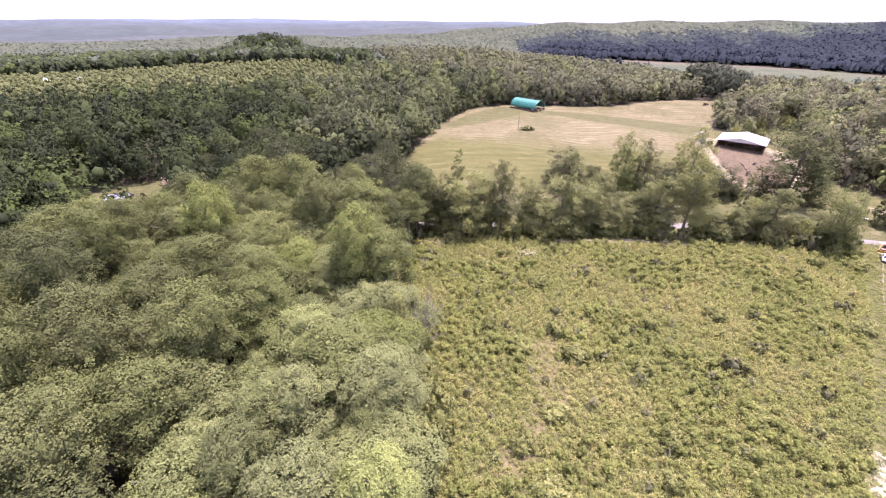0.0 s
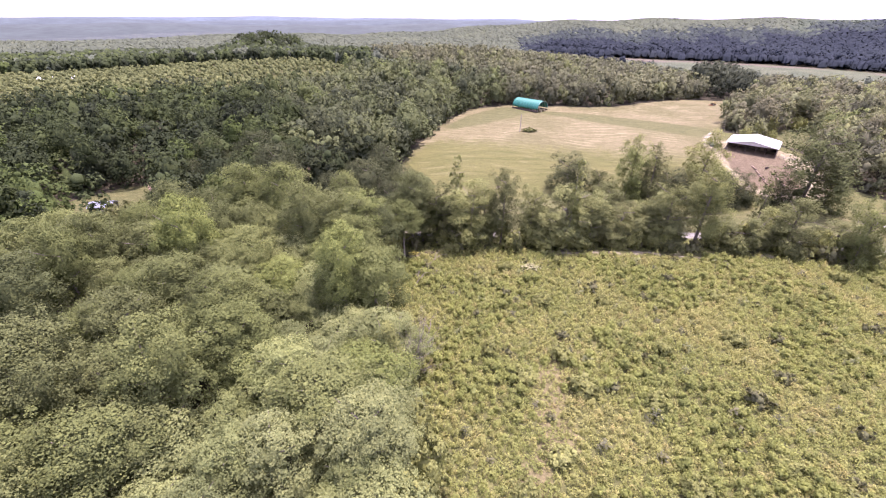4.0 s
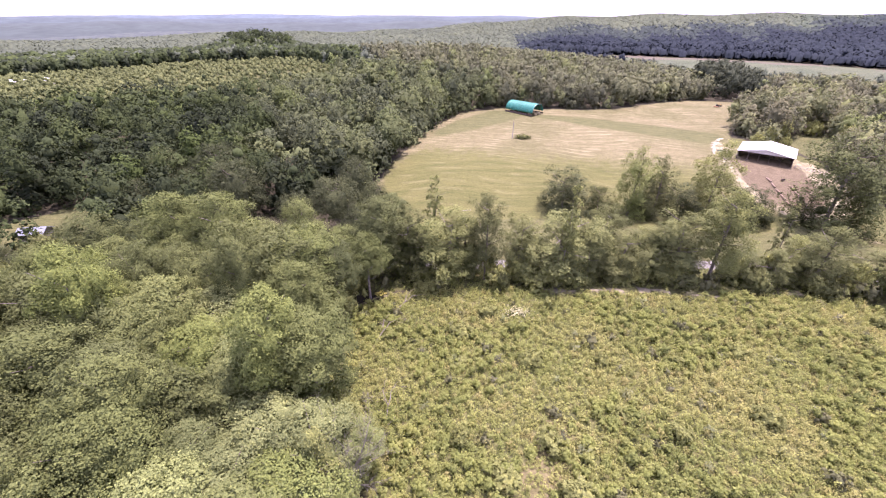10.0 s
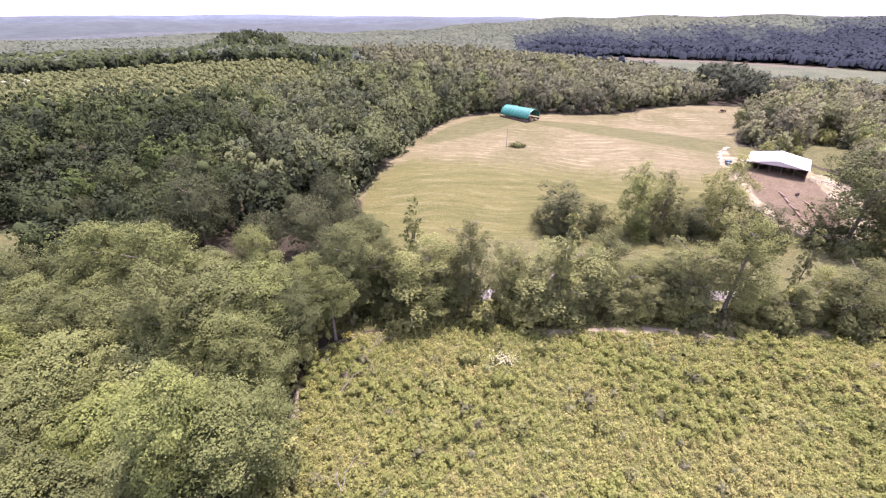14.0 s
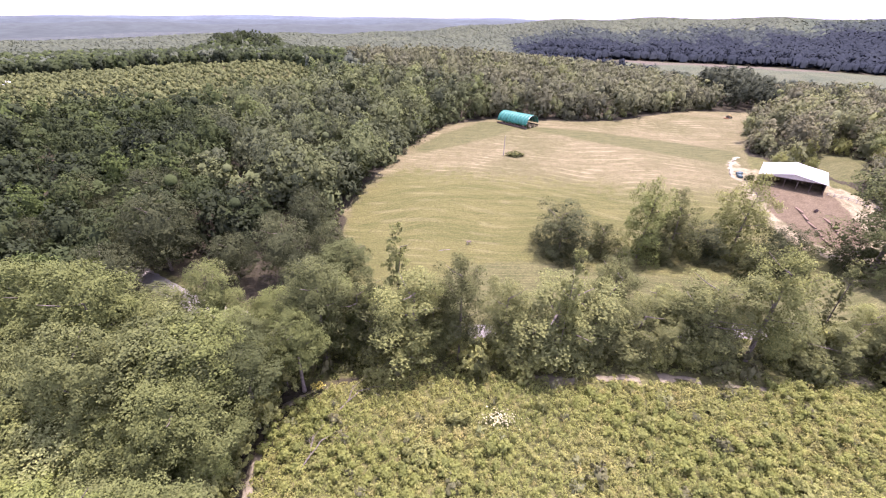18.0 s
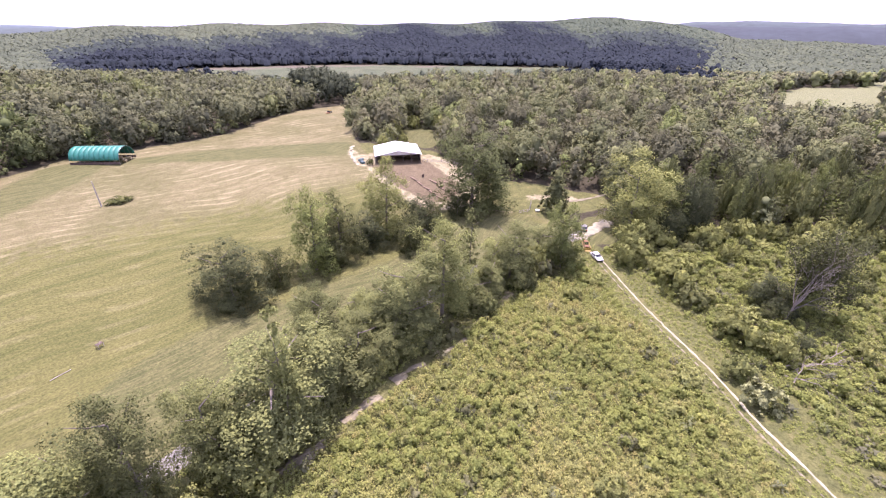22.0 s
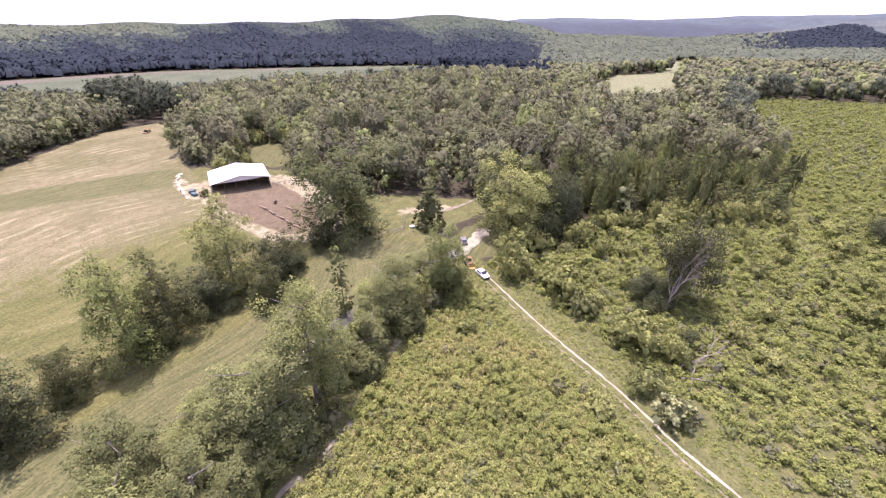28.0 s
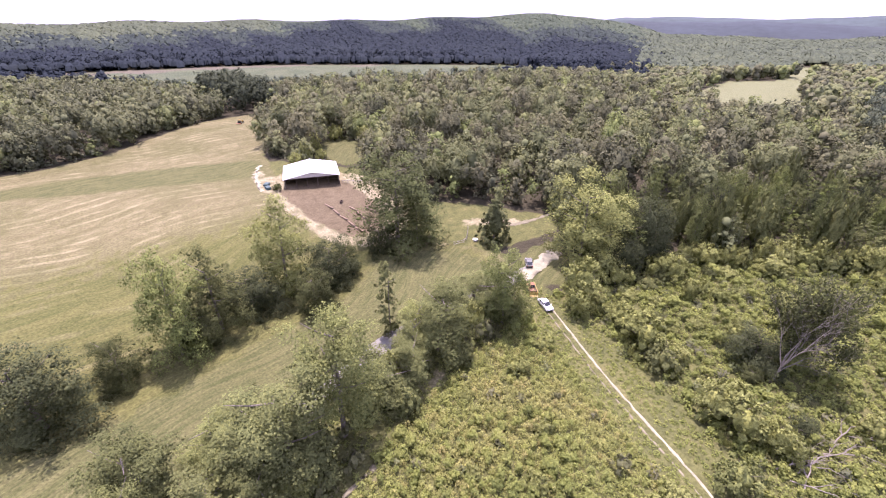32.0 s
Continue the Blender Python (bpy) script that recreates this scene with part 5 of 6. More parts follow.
def barn():
    top = thing("open_barn", "open-fronted pole barn with a white sheet-metal gable roof", "barn")
    W, D, E, R = 19.0, 16.3, 3.7, 5.5
    run = math.hypot(W / 2 + 0.5, (R - E) * (1 + 1 / W))
    tilt = math.degrees(math.atan2(R - E, W / 2))
    for side in (-1, 1):
        roof = part("roof_slope", box((run, D + 1.2, 0.09), (side * (W / 4 + 0.22), D / 2, (E + R) / 2 + 0.02), (0, side * tilt, 0)), M_ROOF, top)
        for i in range(19):
            y = -0.5 + i * (D + 1.0) / 18
            part("roof_rib", box((run, 0.05, 0.05), (side * (W / 4 + 0.22), y, (E + R) / 2 + 0.085), (0, side * tilt, 0)), M_ROOF, roof)
    part("ridge_cap", box((0.5, D + 1.3, 0.06), (0, D / 2, R + 0.12), bevel=0.02), M_ROOF, top)
    for i in range(6):
        x = -W / 2 + 0.2 + i * (W - 0.4) / 5
        for y in (0.2, D / 2, D - 0.2):
            h = E + (R - E) * (1 - abs(x) / (W / 2)) - 0.15
            part("post", box((0.17, 0.17, h + 0.4), (x, y, h / 2 - 0.2), bevel=0.02), M_TIMBER, top)
    for y in (0.2, D / 2, D - 0.2):
        part("tie_beam", box((W, 0.14, 0.3), (0, y + 0.18, E - 0.2)), M_TIMBER, top)
        for side in (-1, 1):
            part("rafter", box((run - 0.4, 0.12, 0.24), (side * W / 4, y, (E + R) / 2 - 0.2), (0, side * tilt, 0)), M_TIMBER, top)
    bm = bmesh.new()
    vs = [bm.verts.new(p) for p in ((-W / 2, 0.05, E - 0.1), (W / 2, 0.05, E - 0.1), (0, 0.05, R - 0.05), (-W / 2, 0.12, E - 0.1), (W / 2, 0.12, E - 0.1), (0, 0.12, R - 0.05))]
    for f in ((0, 1, 2), (5, 4, 3), (0, 3, 4, 1), (1, 4, 5, 2), (2, 5, 3, 0)):
        bm.faces.new([vs[i] for i in f])
    part("gable_panel", bm, M_SIDING, top, "grey sheet-metal gable panel")
    for i in range(14):
        part("back_board", box((W / 14 - 0.03, 0.05, E - 0.2), (-W / 2 + (i + 0.5) * W / 14, D - 0.02, (E - 0.2) / 2)), M_TIMBER, top)
    for i in range(7):
        part("side_rail", box((0.06, D, 0.46), (W / 2 - 0.02, D / 2, 0.26 + i * 0.5)), M_TIMBER, top)
        part("side_rail", box((0.06, D * 0.75, 0.46), (-W / 2 + 0.02, D * 0.62, 0.26 + i * 0.5)), M_TIMBER, top)
    for i in range(3):
        part("stall_wall", box((0.08, D * 0.5, 1.5), (-W / 4 + i * W / 4, D * 0.7, 0.75)), M_TIMBER, top)
    return top


BARN_TURN = math.degrees(math.atan2(-12.0, 14.8))
barn_at = at_ground(138.2, 193.1, BARN_TURN)
open_barn = barn()
open_barn.matrix_basis = barn_at
hay_round = thing("hay_bale", "round weathered hay bale stored in the barn", "hay bale", "bales in the barn")
bm = bmesh.new()
bmesh.ops.create_cone(bm, cap_ends=True, segments=20, radius1=0.75, radius2=0.75, depth=1.3, matrix=pose(0, 0, 0.75, 0, 90, 0))
bmesh.ops.bevel(bm, geom=[e for e in bm.edges if len(e.link_faces) == 2 and e.calc_face_angle(0) > 1.0], offset=0.12, segments=2, affect="EDGES")
M_STRAW = rough_material("old_straw", (0.30, 0.24, 0.13), (0.42, 0.35, 0.20), 2.0, 0.95, 0.6)
part("roll", bm, M_STRAW, hay_round)
for i, (x, y) in enumerate(((4.0, 9.0), (6.0, 9.4), (-5.0, 10.0))):
    w = barn_at @ Vector((x, y, 0))
    m = at_ground(w.x, w.y, 20 * i)
    if i:
        copy_thing(hay_round, m)
    else:
        hay_round.matrix_basis = m

# ---- hoop shelter under a teal cover ----
def hoop_shelter(length=20.0, wide=11.0, tall=6.2):
    top = thing("hoop_shelter", "hoop-framed hay shelter under a teal tarpaulin cover", "shelter")

    def arc(s, grow=0.0):
        a = math.pi * s
        return (-(wide / 2 + grow) * math.cos(a), (tall + grow) * math.sin(a) ** 0.72)

    n, bays = 20, 10
    for b in range(bays):
        v, f = [], []
        for j in range(3):
            x = -length / 2 + length * (b + j / 2) / bays
            sag = -0.03 if j == 1 else 0.0
            for i in range(n + 1):
                y, z = arc(0.05 + 0.9 * i / n, sag)
                v.append((x, y, z))
        for j in range(2):
            for i in range(n):
                a = j * (n + 1) + i
                f.append((a, a + 1, a + n + 2, a + n + 1))
        me = mesh_of("cover_panel", v, f, [M_TARP], smooth=True)
        ob = part_of("cover_panel", me, top)
        thick = ob.modifiers.new("thickness", "SOLIDIFY")
        thick.thickness = 0.03
    for b in range(bays + 1):
        x = -length / 2 + length * b / bays
        v, t = tube_arrays([(x, *arc(i / 16.0, -0.1)) for i in range(17)], [0.05] * 17, 6)
        part_of("hoop", mesh_of("hoop", v, t, [M_STEEL]), top)
    for side in (-1, 1):
        part("base_board", box((length, 0.08, 0.9), (0, side * (wide / 2 - 0.02), 0.45)), M_TIMBER, top)
    return top


shelter = hoop_shelter()
shelter.matrix_basis = at_ground(55.5, 286.5, -47, 0.0)
for i, (x, y) in enumerate(((61, 279), (63.5, 281.5), (58, 282), (61, 284.5))):
    copy_thing(hay_round, at_ground(x, y, -47 + 8 * i))

# ---- pole and brush heap in the hayfield ----
mast = thing("utility_pole", "bare weathered pole standing in the hayfield", "pole")
v, t = tube_arrays([(0, 0, -0.5), (0.05, 0, 4), (0.12, 0.03, 8.5)], [0.18, 0.16, 0.12], 8)
part_of("shaft", mesh_of("shaft", v, t, [M_POST], smooth=True), mast)
part("cap", box((0.22, 0.22, 0.05), (0.12, 0.03, 8.5)), M_STEEL, mast)
mast.matrix_basis = at_ground(40.5, 230)
for x, y, r in ((43.5, 230, 1.8), (45.8, 229.3, 2.2), (48, 229.6, 1.5)):
    plant("dim0", x, y, r, r * 0.9, rng, "rough tuft of unmown weeds round the pole", "weeds round the pole")

# ---- felled logs lying in the yard ----
log = thing("log", "felled dark log lying on the bare yard", "log", "logs in the yard")
v, t = tube_arrays([(-2.2, 0, 0.28), (-0.7, 0.05, 0.3), (0.8, -0.03, 0.28), (2.2, 0.02, 0.25)], [0.32, 0.30, 0.28, 0.25], 9)
part_of("stem", mesh_of("stem", v, t, [M_LOG], smooth=True), log)
for x, r in ((-2.2, 0.315), (2.2, 0.245)):
    bm = bmesh.new()
    bmesh.ops.create_cone(bm, cap_ends=True, segments=9, radius1=r, radius2=r, depth=0.02, matrix=pose(x, 0, 0.28 if x < 0 else 0.25, 0, 90, 0))
    part("cut_end", bm, M_BARK, log, "sawn end")
first = True
for (x0, y0), (x1, y1), n in (((131.0, 179.2), (125.9, 157.8), 5), ((135.2, 172.1), (132.5, 161.3), 3), ((138.8, 168.2), (138.0, 163.2), 1), ((126.5, 153.5), (124.2, 149.5), 1)):
    a = math.degrees(math.atan2(y1 - y0, x1 - x0))
    for i in range(n):
        s = (i + 0.5) / n
        m = at_ground(x0 + (x1 - x0) * s, y0 + (y1 - y0) * s, a + (-1) ** i * 4)
        if first:
            log.matrix_basis, first = m, False
        else:
            copy_thing(log, m)
trough = thing("feed_trough", "small dark wooden feed trough on the bare yard", "trough")
part("bottom", box((1.5, 0.7, 0.06), (0, 0, 0.3)), M_TIMBER, trough)
for y in (-0.35, 0.35):
    part("side_board", box((1.5, 0.05, 0.4), (0, y, 0.5)), M_TIMBER, trough)
for x in (-0.7, 0.7):
    part("end_board", box((0.05, 0.66, 0.75), (x, 0, 0.375)), M_TIMBER, trough)
trough.matrix_basis = at_ground(135.3, 176.2, 30)

# ---- paddock fence ----
def fence(line, posts):
    top = thing("paddock_fence", "weathered wooden post-and-rail paddock fence", "fence")
    pts = []
    for i in range(posts):
        s = i / (posts - 1) * (len(line) - 1)
        k = min(int(s), len(line) - 2)
        f = s - k
        x, y = line[k][0] * (1 - f) + line[k + 1][0] * f, line[k][1] * (1 - f) + line[k + 1][1] * f
        pts.append((x, y, float(height(x, y))))
    for p in pts:
        part("post", box((0.14, 0.14, 1.5), (p[0], p[1], p[2] + 0.6), bevel=0.02), M_POST, top)
    for p, q in zip(pts, pts[1:]):
        ln, a = math.dist(p, q), math.degrees(math.atan2(q[1] - p[1], q[0] - p[0]))
        pitch = -math.degrees(math.asin((q[2] - p[2]) / ln))
        for z in (0.5, 1.1):
            part("rail", box((ln, 0.05, 0.13), ((p[0] + q[0]) / 2, (p[1] + q[1]) / 2 - 0.09, (p[2] + q[2]) / 2 + z), (0, pitch, a)), M_POST, top)
    return top


fence([(147, 187), (151.5, 182.6), (157, 176), (160, 168)], 11)
fence([(136.3, 131.5), (140, 129.5), (147, 133)], 6)


# ---- vehicles ----
def wheel_set(top, xs, half, r, wide):
    for x in xs:
        for side in (-1, 1):
            w = part("wheel", cyl(r, wide, (x, side * half, r), 12, 0.03), M_RUBBER, top)
            part("rim", cyl(r * 0.6, 0.03, (x, side * (half + wide / 2 + 0.012), r), 10), M_STEEL, w, "grey steel rim")


def cyl(r, depth, at, seg=16, bevel=0.0, turn=(90, 0, 0)):
    bm = bmesh.new()
    bmesh.ops.create_cone(bm, cap_ends=True, segments=seg, radius1=r, radius2=r, depth=depth, matrix=pose(*at, *turn))
    if bevel:
        bmesh.ops.bevel(bm, geom=[e for e in bm.edges if e.calc_face_angle(0) > 1.0], offset=bevel, segments=1, affect="EDGES")
    return bm


def profile(points, half, taper=0.0, top_z=0.0):
    """A body from its side view: points (x, z) pushed out to both sides, drawn in towards the top."""
    bm = bmesh.new()
    rows = []
    for side in (-1, 1):
        rows.append([bm.verts.new((x, side * (half - taper * max(0.0, z - top_z)), z)) for x, z in points])
    n = len(points)
    bm.faces.new(rows[0][::-1])
    bm.faces.new(rows[1])
    for i in range(n):
        j = (i + 1) % n
        bm.faces.new((rows[0][i], rows[0][j], rows[1][j], rows[1][i]))
    bmesh.ops.recalc_face_normals(bm, faces=bm.faces)
    bmesh.ops.bevel(bm, geom=list(bm.edges), offset=0.05, segments=2, affect="EDGES")
    return bm


def car(paint, label):
    top = thing("parked_car", label, "car")
    part("body", profile([(-2.15, 0.3), (2.15, 0.3), (2.2, 0.62), (2.0, 0.82), (0.95, 0.95), (-1.7, 0.98), (-2.15, 0.9)], 0.88), paint, top)
    cabin = part("cabin", profile([(0.95, 0.93), (0.25, 1.42), (-1.15, 1.45), (-1.85, 0.97)], 0.82, 0.25, 0.95), paint, top)
    part("windscreen", box((0.9, 1.32, 0.03), (0.66, 0, 1.2), (0, 35, 0)), M_GLASSY, cabin)
    part("rear_window", box((0.86, 1.26, 0.03), (-1.56, 0, 1.24), (0, -35, 0)), M_GLASSY, cabin)
    for side in (-1, 1):
        for x, w in ((0.15, 0.85), (-0.85, 0.9)):
            part("side_window", box((w, 0.03, 0.32), (x, side * 0.80, 1.17), (side * 13, 0, 0)), M_GLASSY, cabin)
        part("headlight", box((0.12, 0.4, 0.16), (2.1, side * 0.62, 0.68), bevel=0.02), M_LAMP_CLEAR, top)
        part("tail_light", box((0.08, 0.32, 0.2), (-2.13, side * 0.66, 0.78), bevel=0.02), M_LAMP_RED, top)
        part("wing_mirror", box((0.14, 0.2, 0.12), (0.75, side * 0.98, 1.02), bevel=0.02), paint, top)
    part("bumper", box((0.14, 1.7, 0.22), (2.2, 0, 0.45), bevel=0.04), M_RUBBER, top)
    part("bumper", box((0.14, 1.7, 0.22), (-2.17, 0, 0.45), bevel=0.04), M_RUBBER, top)
    wheel_set(top, (-1.35, 1.35), 0.8, 0.32, 0.2)
    return top


def loader():
    top = thing("orange_loader", "orange and yellow tracked loader parked behind the car", "loader")
    part("body", profile([(-1.5, 0.55), (1.1, 0.55), (1.2, 1.0), (0.4, 1.25), (-1.5, 1.5)], 0.62), M_ORANGE, top)
    cab = part("cab", profile([(0.5, 1.2), (0.3, 2.1), (-0.9, 2.15), (-1.0, 1.4)], 0.55), M_ORANGE, top)
    part("window", box((0.8, 1.14, 0.5), (-0.3, 0, 1.78)), M_GLASSY, cab)
    part("window", box((0.03, 0.9, 0.6), (0.43, 0, 1.75), (0, -12, 0)), M_GLASSY, cab)
    for side in (-1, 1):
        part("track", box((2.6, 0.4, 0.75), (-0.1, side * 0.84, 0.375), bevel=0.18), M_RUBBER, top)
        part("lift_arm", box((2.9, 0.16, 0.2), (0.3, side * 0.95, 1.15), (0, 16, 0), 0.03), M_YELLOW, top)
    bucket = part("bucket", profile([(1.6, 0.1), (2.4, 0.05), (2.45, 0.12), (1.75, 0.25), (1.7, 0.85), (1.55, 0.85)], 0.95), M_YELLOW, top, "worn yellow bucket")
    for y in (-0.6, -0.2, 0.2, 0.6):
        part("tooth", box((0.22, 0.1, 0.05), (2.52, y, 0.09)), M_STEEL, bucket)
    return top


def tractor():
    top = thing("yellow_tractor", "small yellow tractor standing far off in the hayfield", "tractor")
    part("bonnet", box((1.9, 0.8, 0.75), (1.0, 0, 1.2), bevel=0.08), M_YELLOW, top)
    part("chassis", box((3.4, 0.5, 0.4), (0.1, 0, 0.75), bevel=0.04), M_RUBBER, top)
    cab = part("cab", box((1.2, 1.2, 0.08), (-0.7, 0, 2.55), bevel=0.03), M_YELLOW, top)
    for x in (-1.25, -0.15):
        for y in (-0.55, 0.55):
            part("cab_post", box((0.07, 0.07, 1.4), (x, y, 1.85)), M_YELLOW, cab)
    part("seat", box((0.5, 0.5, 0.5), (-0.9, 0, 1.3), bevel=0.06), M_RUBBER, top)
    part("exhaust", cyl(0.05, 0.9, (1.3, 0.25, 1.95), 8, 0, (0, 0, 0)), M_STEEL, top)
    wheel_set(top, (-0.8,), 0.85, 0.85, 0.4)
    wheel_set(top, (1.5,), 0.7, 0.5, 0.28)
    part("mower", box((1.4, 2.6, 0.35), (-2.5, 0, 0.45), bevel=0.05), M_ORANGE, top, "orange trailed mower")
    return top


TRACK_TURN = math.degrees(math.atan2(12, 11))
parked_car = car(M_CARWHITE, "small white car parked at the head of the sandy track")
parked_car.matrix_basis = at_ground(119.6, 97.1, TRACK_TURN + 183, 0.06)
grey_car = car(metal("grey_car_paint", (0.17, 0.165, 0.15), 0.35), "dark grey car parked on the gravel turning place")
grey_car.matrix_basis = at_ground(135.2, 107.6, 28, 0.1)
orange_loader = loader()
orange_loader.matrix_basis = at_ground(123.6, 102.0, TRACK_TURN + 172, 0.08)
yellow_tractor = tractor()
yellow_tractor.matrix_basis = at_ground(188, 311, 25)

# ---- small things by the driveway and the barn ----
tank = thing("water_trough", "pale galvanised stock tank standing on the verge", "stock tank")
part("tank_wall", cyl(0.75, 0.62, (0, 0, 0.31), 20, 0.04, (0, 0, 0)), M_STEEL, tank)
part("rim", cyl(0.80, 0.06, (0, 0, 0.62), 20, 0.0, (0, 0, 0)), M_ROOF, tank)
tank.matrix_basis = at_ground(142.2, 127.6)
for x, y, turn in ((128.5, 206.5, 30), (126.8, 203.5, 75)):
    heap = thing("covered_pile", "low pile under a faded grey tarpaulin beside the barn", "pile")
    bm = box((2.6, 1.6, 1.0), (0, 0, 0.5), bevel=0.3)
    for q in bm.verts:
        q.co += noise.noise_vector(q.co * 1.3 + Vector((x, y, 0))) * 0.18
        q.co.z = max(q.co.z, 0.0)
    part("tarpaulin", bm, M_BLUE, heap)
    heap.matrix_basis = at_ground(x, y, turn)


def far_house(x, y, turn, wide, deep, wall_mat, roof_mat, label, eave=3.0, ridge=5.0):
    top = thing("house", label, "house")
    part("walls", box((wide, deep, eave + 0.6), (0, 0, eave / 2 - 0.3)), wall_mat, top)
    run = math.hypot(deep / 2 + 0.5, ridge - eave)
    tilt = math.degrees(math.atan2(ridge - eave, deep / 2))
    for side in (-1, 1):
        part("roof_slope", box((wide + 0.9, run, 0.14), (0, side * (deep / 4 + 0.15), (eave + ridge) / 2 + 0.05), (-side * tilt, 0, 0)), roof_mat, top)
        for i in range(3):
            win = part("window", box((1.0, 0.08, 1.1), (-wide / 3 + i * wide / 3, side * (deep / 2 + 0.02), 1.7)), M_GLASSY, top)
            part("sill", box((1.15, 0.14, 0.07), (-wide / 3 + i * wide / 3, side * (deep / 2 + 0.06), 1.12)), wall_mat, win)
    bm = bmesh.new()
    vs = [bm.verts.new(p) for p in ((-wide / 2, -deep / 2, eave - 0.05), (-wide / 2, deep / 2, eave - 0.05), (-wide / 2, 0, ridge - 0.05), (wide / 2, -deep / 2, eave - 0.05), (wide / 2, deep / 2, eave - 0.05), (wide / 2, 0, ridge - 0.05))]
    for f in ((2, 1, 0), (3, 4, 5), (0, 3, 5, 2), (1, 2, 5, 4), (0, 1, 4, 3)):
        bm.faces.new([vs[i] for i in f])
    part("gable", bm, wall_mat, top)
    part("door", box((0.95, 0.08, 2.05), (wide / 6, -deep / 2 - 0.03, 1.05)), M_TIMBER, top)
    top.matrix_basis = at_ground(x, y, turn)
    return top


far_house(-100, 149, 35, 9, 7, M_BOARDS, M_BROWNROOF, "small cabin with a brown shingled roof among dark trees")
far_house(-111, 133, 10, 6.5, 4.5, M_BOARDS, metal("pale_roof_sheet", (0.21, 0.23, 0.26), 0.5), "low shed with a pale metal roof in a forest clearing", 2.4, 3.5)
far_house(-372, 420, 10, 14, 8, M_SIDING, M_ROOF, "distant white-roofed farmhouse in the sunlit clearing")
far_house(-352, 428, -20, 9, 7, M_SIDING, M_ROOF, "distant pale outbuilding beside the farmhouse")


far_house(925, -52, 80, 18, 10, M_SIDING, M_ROOF, "distant white-roofed barn among the far trees", 4.0, 6.5)


# ---- dead tree, fallen timber ----
def snag(seed, h, r, n, bend, forks=3, reach=(0.5, 0.72), lean=(0.0, 0.0)):
    rng = np.random.default_rng(seed)
    out = []

    def grow(base, d, ln, rad, level):
        pts, p = [base], np.array(base, float)
        for _ in range(4):
            d = d + rng.normal(0, 0.16, 3)
            d /= np.linalg.norm(d)
            p = p + d * ln / 4
            pts.append(p.copy())
        out.append(tube_arrays(pts, np.linspace(rad, rad * 0.45, 5), 6 if level < 2 else 4))
        if level < 4:
            for _ in range(forks if level else n):
                k = rng.integers(2, 5)
                q = d + rng.normal(0, 0.55, 3) + (0, 0, 0.15)
                q[2] += bend * rng.random()
                q[:2] += np.array(lean) * (1.0 if level < 2 else 0.3)
                grow(pts[k], q / np.linalg.norm(q), ln * rng.uniform(*(reach if level == 0 else (0.5, 0.72))), rad * 0.5, level + 1)

    grow(np.zeros(3), np.array((0.12, -0.05, 1.0)), h, r, 0)
    return joined(out)


dead = thing("dead_tree", "half-dead tree with bare grey forking branches in the clearing", "tree")
v, t = snag(5, 3.0, 0.17, 10, 0.3, 4, (1.2, 1.8), (0.30, -0.26))
part_of("trunk", mesh_of("trunk", v, t, [M_DEADWOOD], smooth=True), dead)
drng = np.random.default_rng(9)
tips = v[(v[:, 2] > 3.2) & (v[:, 0] > 0.2)]
c = tips[drng.integers(len(tips), size=9000)] + drng.normal(0, 0.45, (9000, 3))
lv, lt = leaves(drng, c, drng.normal(0, 1, (9000, 3)) + (0, 0, 1), 0.15, 0.8)
part_of("sparse_foliage", mesh_of("sparse_foliage", lv, lt, [M_DEEP_LEAF]), dead, "thin brownish-green leaves")
dead.matrix_basis = at_ground(120.5, 55.5, 0, -0.3) @ Matrix.Diagonal((1.45, 1.45, 1.9, 1))
dead_bush = thing("dead_bush", "leafless grey bush at the edge of the wood", "bush")
v, t = snag(15, 3.0, 0.12, 9, 0.4, 4, (0.9, 1.4))
part_of("branches", mesh_of("branches", v, t, [M_DEADWOOD], smooth=True), dead_bush)
dead_bush.matrix_basis = at_ground(-4.6, 57.6, 0, -0.2) @ Matrix.Diagonal((1.3, 1.3, 1.5, 1))
fall = thing("fallen_branch", "bleached fallen branch lying in the brush", "branch", "fallen branches")
v, t = snag(8, 5.0, 0.13, 3, 0.0, 2)
v = np.c_[v[:, 2], v[:, 0], np.abs(v[:, 1]) * 0.55 + 0.25]
part_of("limb", mesh_of("limb", v, t, [M_DEADWOOD], smooth=True), fall)
for i, (x, y, a) in enumerate(((100, 55.5, -35), (102, 54, -62), (105, 51, -40), (110, 48, -15), (98, 52.5, 5), (113, 46, -70), (101, 53, -20), (107, 49.5, -55), (99, 54, -80), (104, 53, 10), (-3, 98, 60), (-6, 88, 75), (-2, 70, 100))):
    m = at_ground(x, y, a, 0.15)
    if i:
        copy_thing(fall, m)
    else:
        fall.matrix_basis = m
M_CREAM = rough_material("cream_blossom", (0.40, 0.38, 0.19), (0.52, 0.49, 0.29), 2.0, 0.8, 0.1)
M_GOLD = rough_material("yellow_blossom", (0.42, 0.36, 0.05), (0.55, 0.47, 0.09), 2.0, 0.8, 0.1)


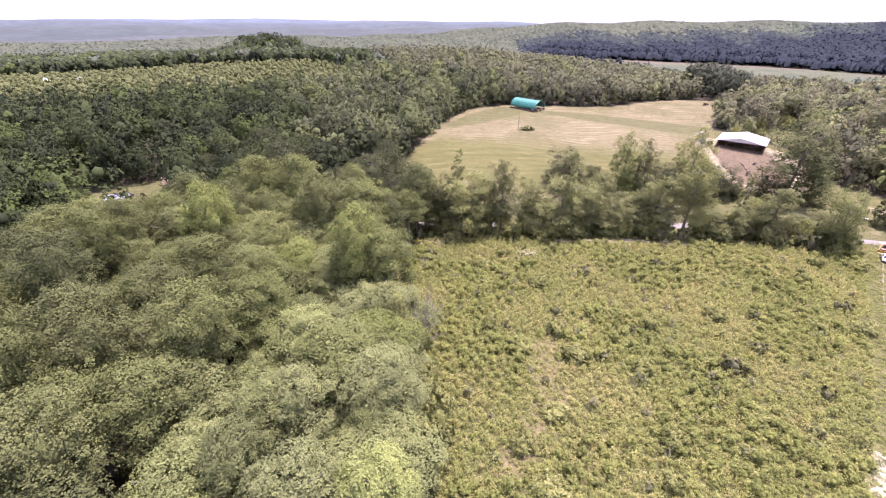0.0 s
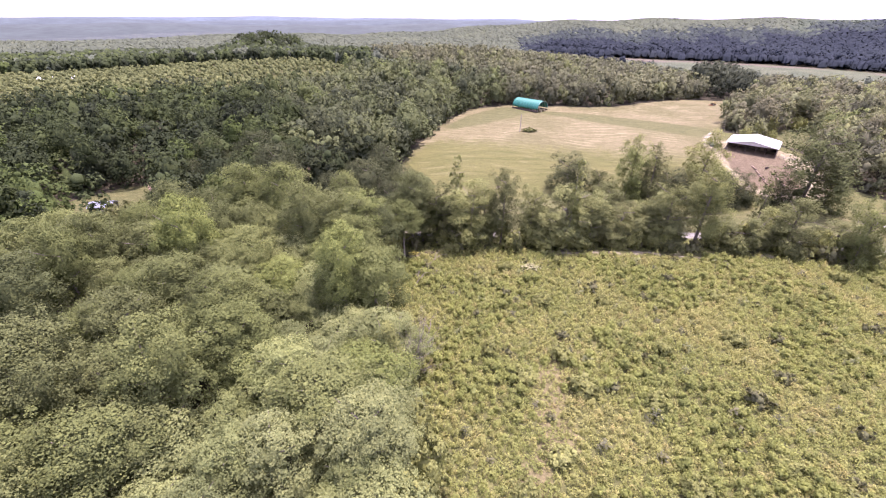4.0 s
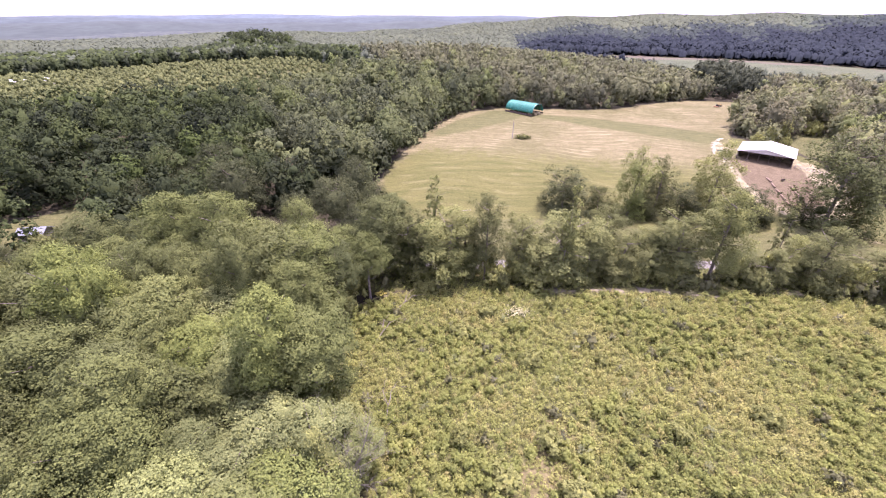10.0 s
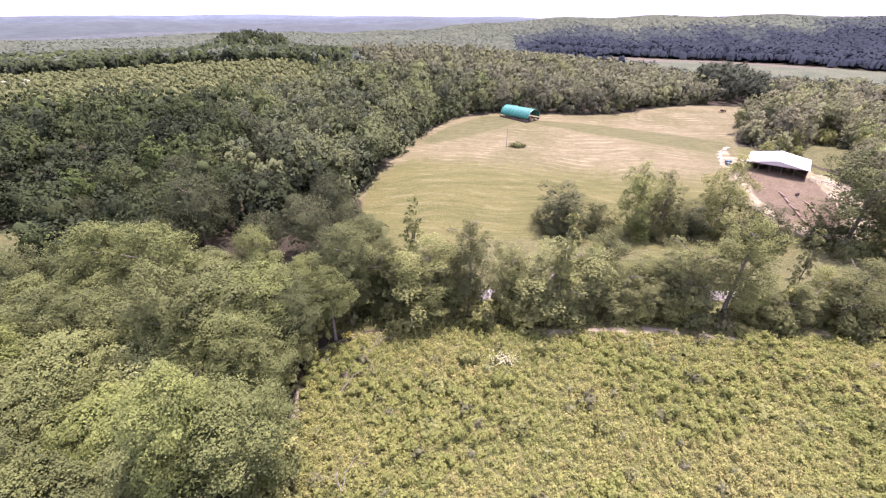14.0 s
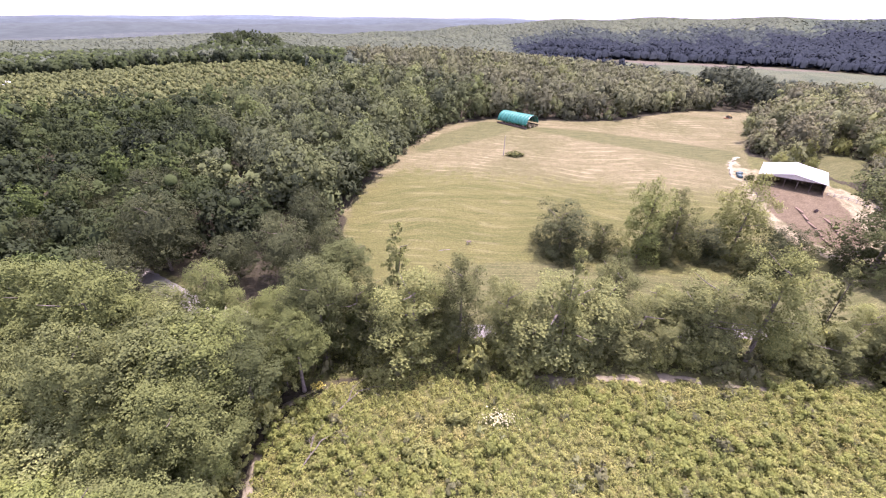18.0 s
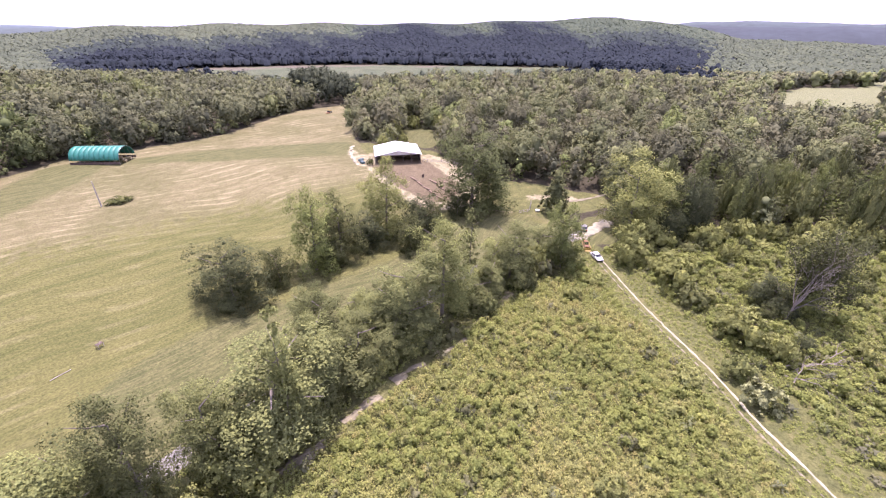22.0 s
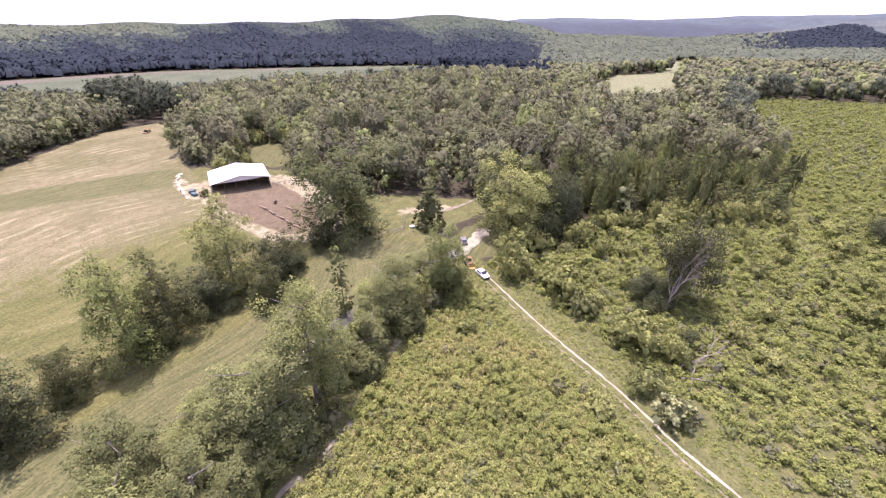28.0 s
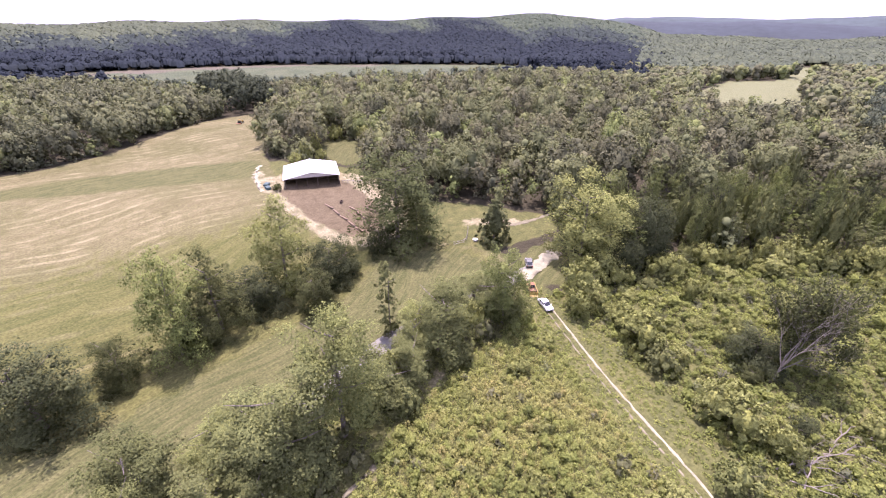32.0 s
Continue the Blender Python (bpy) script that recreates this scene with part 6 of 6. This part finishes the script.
def flower_clump(x, y, n, wide, mat, label, seed):
    top = thing("flowering_weed", label, "weeds")
    rng = np.random.default_rng(seed)
    c = np.c_[rng.normal(0, wide, n), rng.normal(0, wide * 0.6, n), 0.7 + 0.7 * rng.random(n)]
    up = np.tile((0.0, 0.0, 1.0), (n, 1))
    lv, lt = leaves(rng, c, up, 0.15, 0.5)
    tagged(part_of("blossom", mesh_of("blossom", lv, lt, [mat]), top, "small clustered blossom"), kind="stuff")
    lv, lt = leaves(rng, c * (1, 1, 0.7), up, 0.2, 0.8)
    tagged(part_of("stalks", mesh_of("stalks", lv, lt, [M_HEDGE_LEAF]), top), kind="stuff")
    top.matrix_basis = at_ground(x, y)


flower_clump(22.8, 96.3, 240, 1.3, M_CREAM, "clump of pale cream flowering weeds in the field", 3)
flower_clump(-7.2, 102.7, 110, 0.6, M_GOLD, "small clump of yellow flowering weeds at the wood edge", 4)

# ---- small things in the hayfield ----
stand = thing("wooden_stand", "small weathered wooden stand in the mown hay", "stand")
for x in (-0.5, 0.5):
    for y in (-0.35, 0.35):
        part("leg", box((0.09, 0.09, 0.9), (x, y, 0.45), bevel=0.01), M_POST, stand)
for y in (-0.35, 0.35):
    part("rail", box((1.2, 0.05, 0.12), (0, y, 0.85), bevel=0.01), M_POST, stand)
for i in range(5):
    part("board", box((0.2, 0.84, 0.03), (-0.48 + i * 0.24, 0, 0.93)), M_TIMBER, stand)
stand.matrix_basis = at_ground(21.5, 158.4, 24)
pipe = thing("pipe", "weathered grey length of pipe lying in the mown hay", "pipe")
v, t = tube_arrays([(-1.6, 0, 0.1), (0, 0.04, 0.1), (1.6, 0, 0.1)], [0.07, 0.07, 0.07], 10)
part_of("barrel", mesh_of("barrel", v, t, [M_POST], smooth=True), pipe)
for x in (-1.58, 1.58):
    part("collar", cyl(0.115, 0.08, (x, 0, 0.1), 12, 0.0, (0, 90, 0)), M_STEEL, pipe)
pipe.matrix_basis = at_ground(14.5, 155.3, 12)



# ---- far ridges on the horizon, blue haze painted into their colour ----
def far_ridge(distance, az0, az1, base, rise, seed, tone, label):
    """A long wooded ridge, sloping up to an uneven crest and down behind it."""
    rng = np.random.default_rng(seed)
    az = np.radians(np.linspace(az0, az1, 160))
    taper = np.clip(np.minimum(np.arange(160), np.arange(160)[::-1]) / 30.0, 0, 1)
    crest = base * taper + rise * taper * (0.5 + 0.28 * np.sin(az * 9 + seed) + 0.16 * np.sin(az * 23 + 2 * seed) + 0.06 * np.sin(az * 61 + seed)) + rng.normal(0, rise * 0.012, len(az))
    rows = []
    for d, k in ((-420, 0.0), (-260, 0.45), (-120, 0.8), (0, 1.0), (200, 0.7)):
        q = distance + d
        z = crest * k - 10 * (1 - k) + rng.normal(0, 1.2, len(az)) * (0 < k < 1)
        rows.append(np.stack([q * np.sin(az), q * np.cos(az), z], -1))
    v = np.stack(rows, 1).reshape(-1, 3)
    f = [(i * 5 + j, i * 5 + j + 1, i * 5 + j + 6, i * 5 + j + 5) for i in range(len(az) - 1) for j in range(4)]
    # tone holds the haze: bluer and paler for ridges farther away
    mat = rough_material("hazed_ridge_woods", tuple(c * 0.82 for c in tone), tuple(c * 1.18 for c in tone), 0.006, 1.0, 0.0, 0.03)
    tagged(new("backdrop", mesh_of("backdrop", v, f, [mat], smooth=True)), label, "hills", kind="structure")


far_ridge(2300, -60, 12, 22, 16, 1, (0.042, 0.058, 0.050), "far wooded ridge, distance haze painted into its grey-green")
far_ridge(3000, -60, 26, 36, 18, 2, (0.054, 0.075, 0.074), "far wooded ridge, painted blue with haze")
far_ridge(3900, -60, 22, 50, 18, 5, (0.075, 0.103, 0.116), "farthest ridge on the skyline, painted pale blue with haze")
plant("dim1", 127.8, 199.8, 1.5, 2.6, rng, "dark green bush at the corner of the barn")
far_ridge(2700, 64, 130, 58, 22, 3, (0.048, 0.067, 0.068), "far ridge beyond the clearing, painted blue with haze")
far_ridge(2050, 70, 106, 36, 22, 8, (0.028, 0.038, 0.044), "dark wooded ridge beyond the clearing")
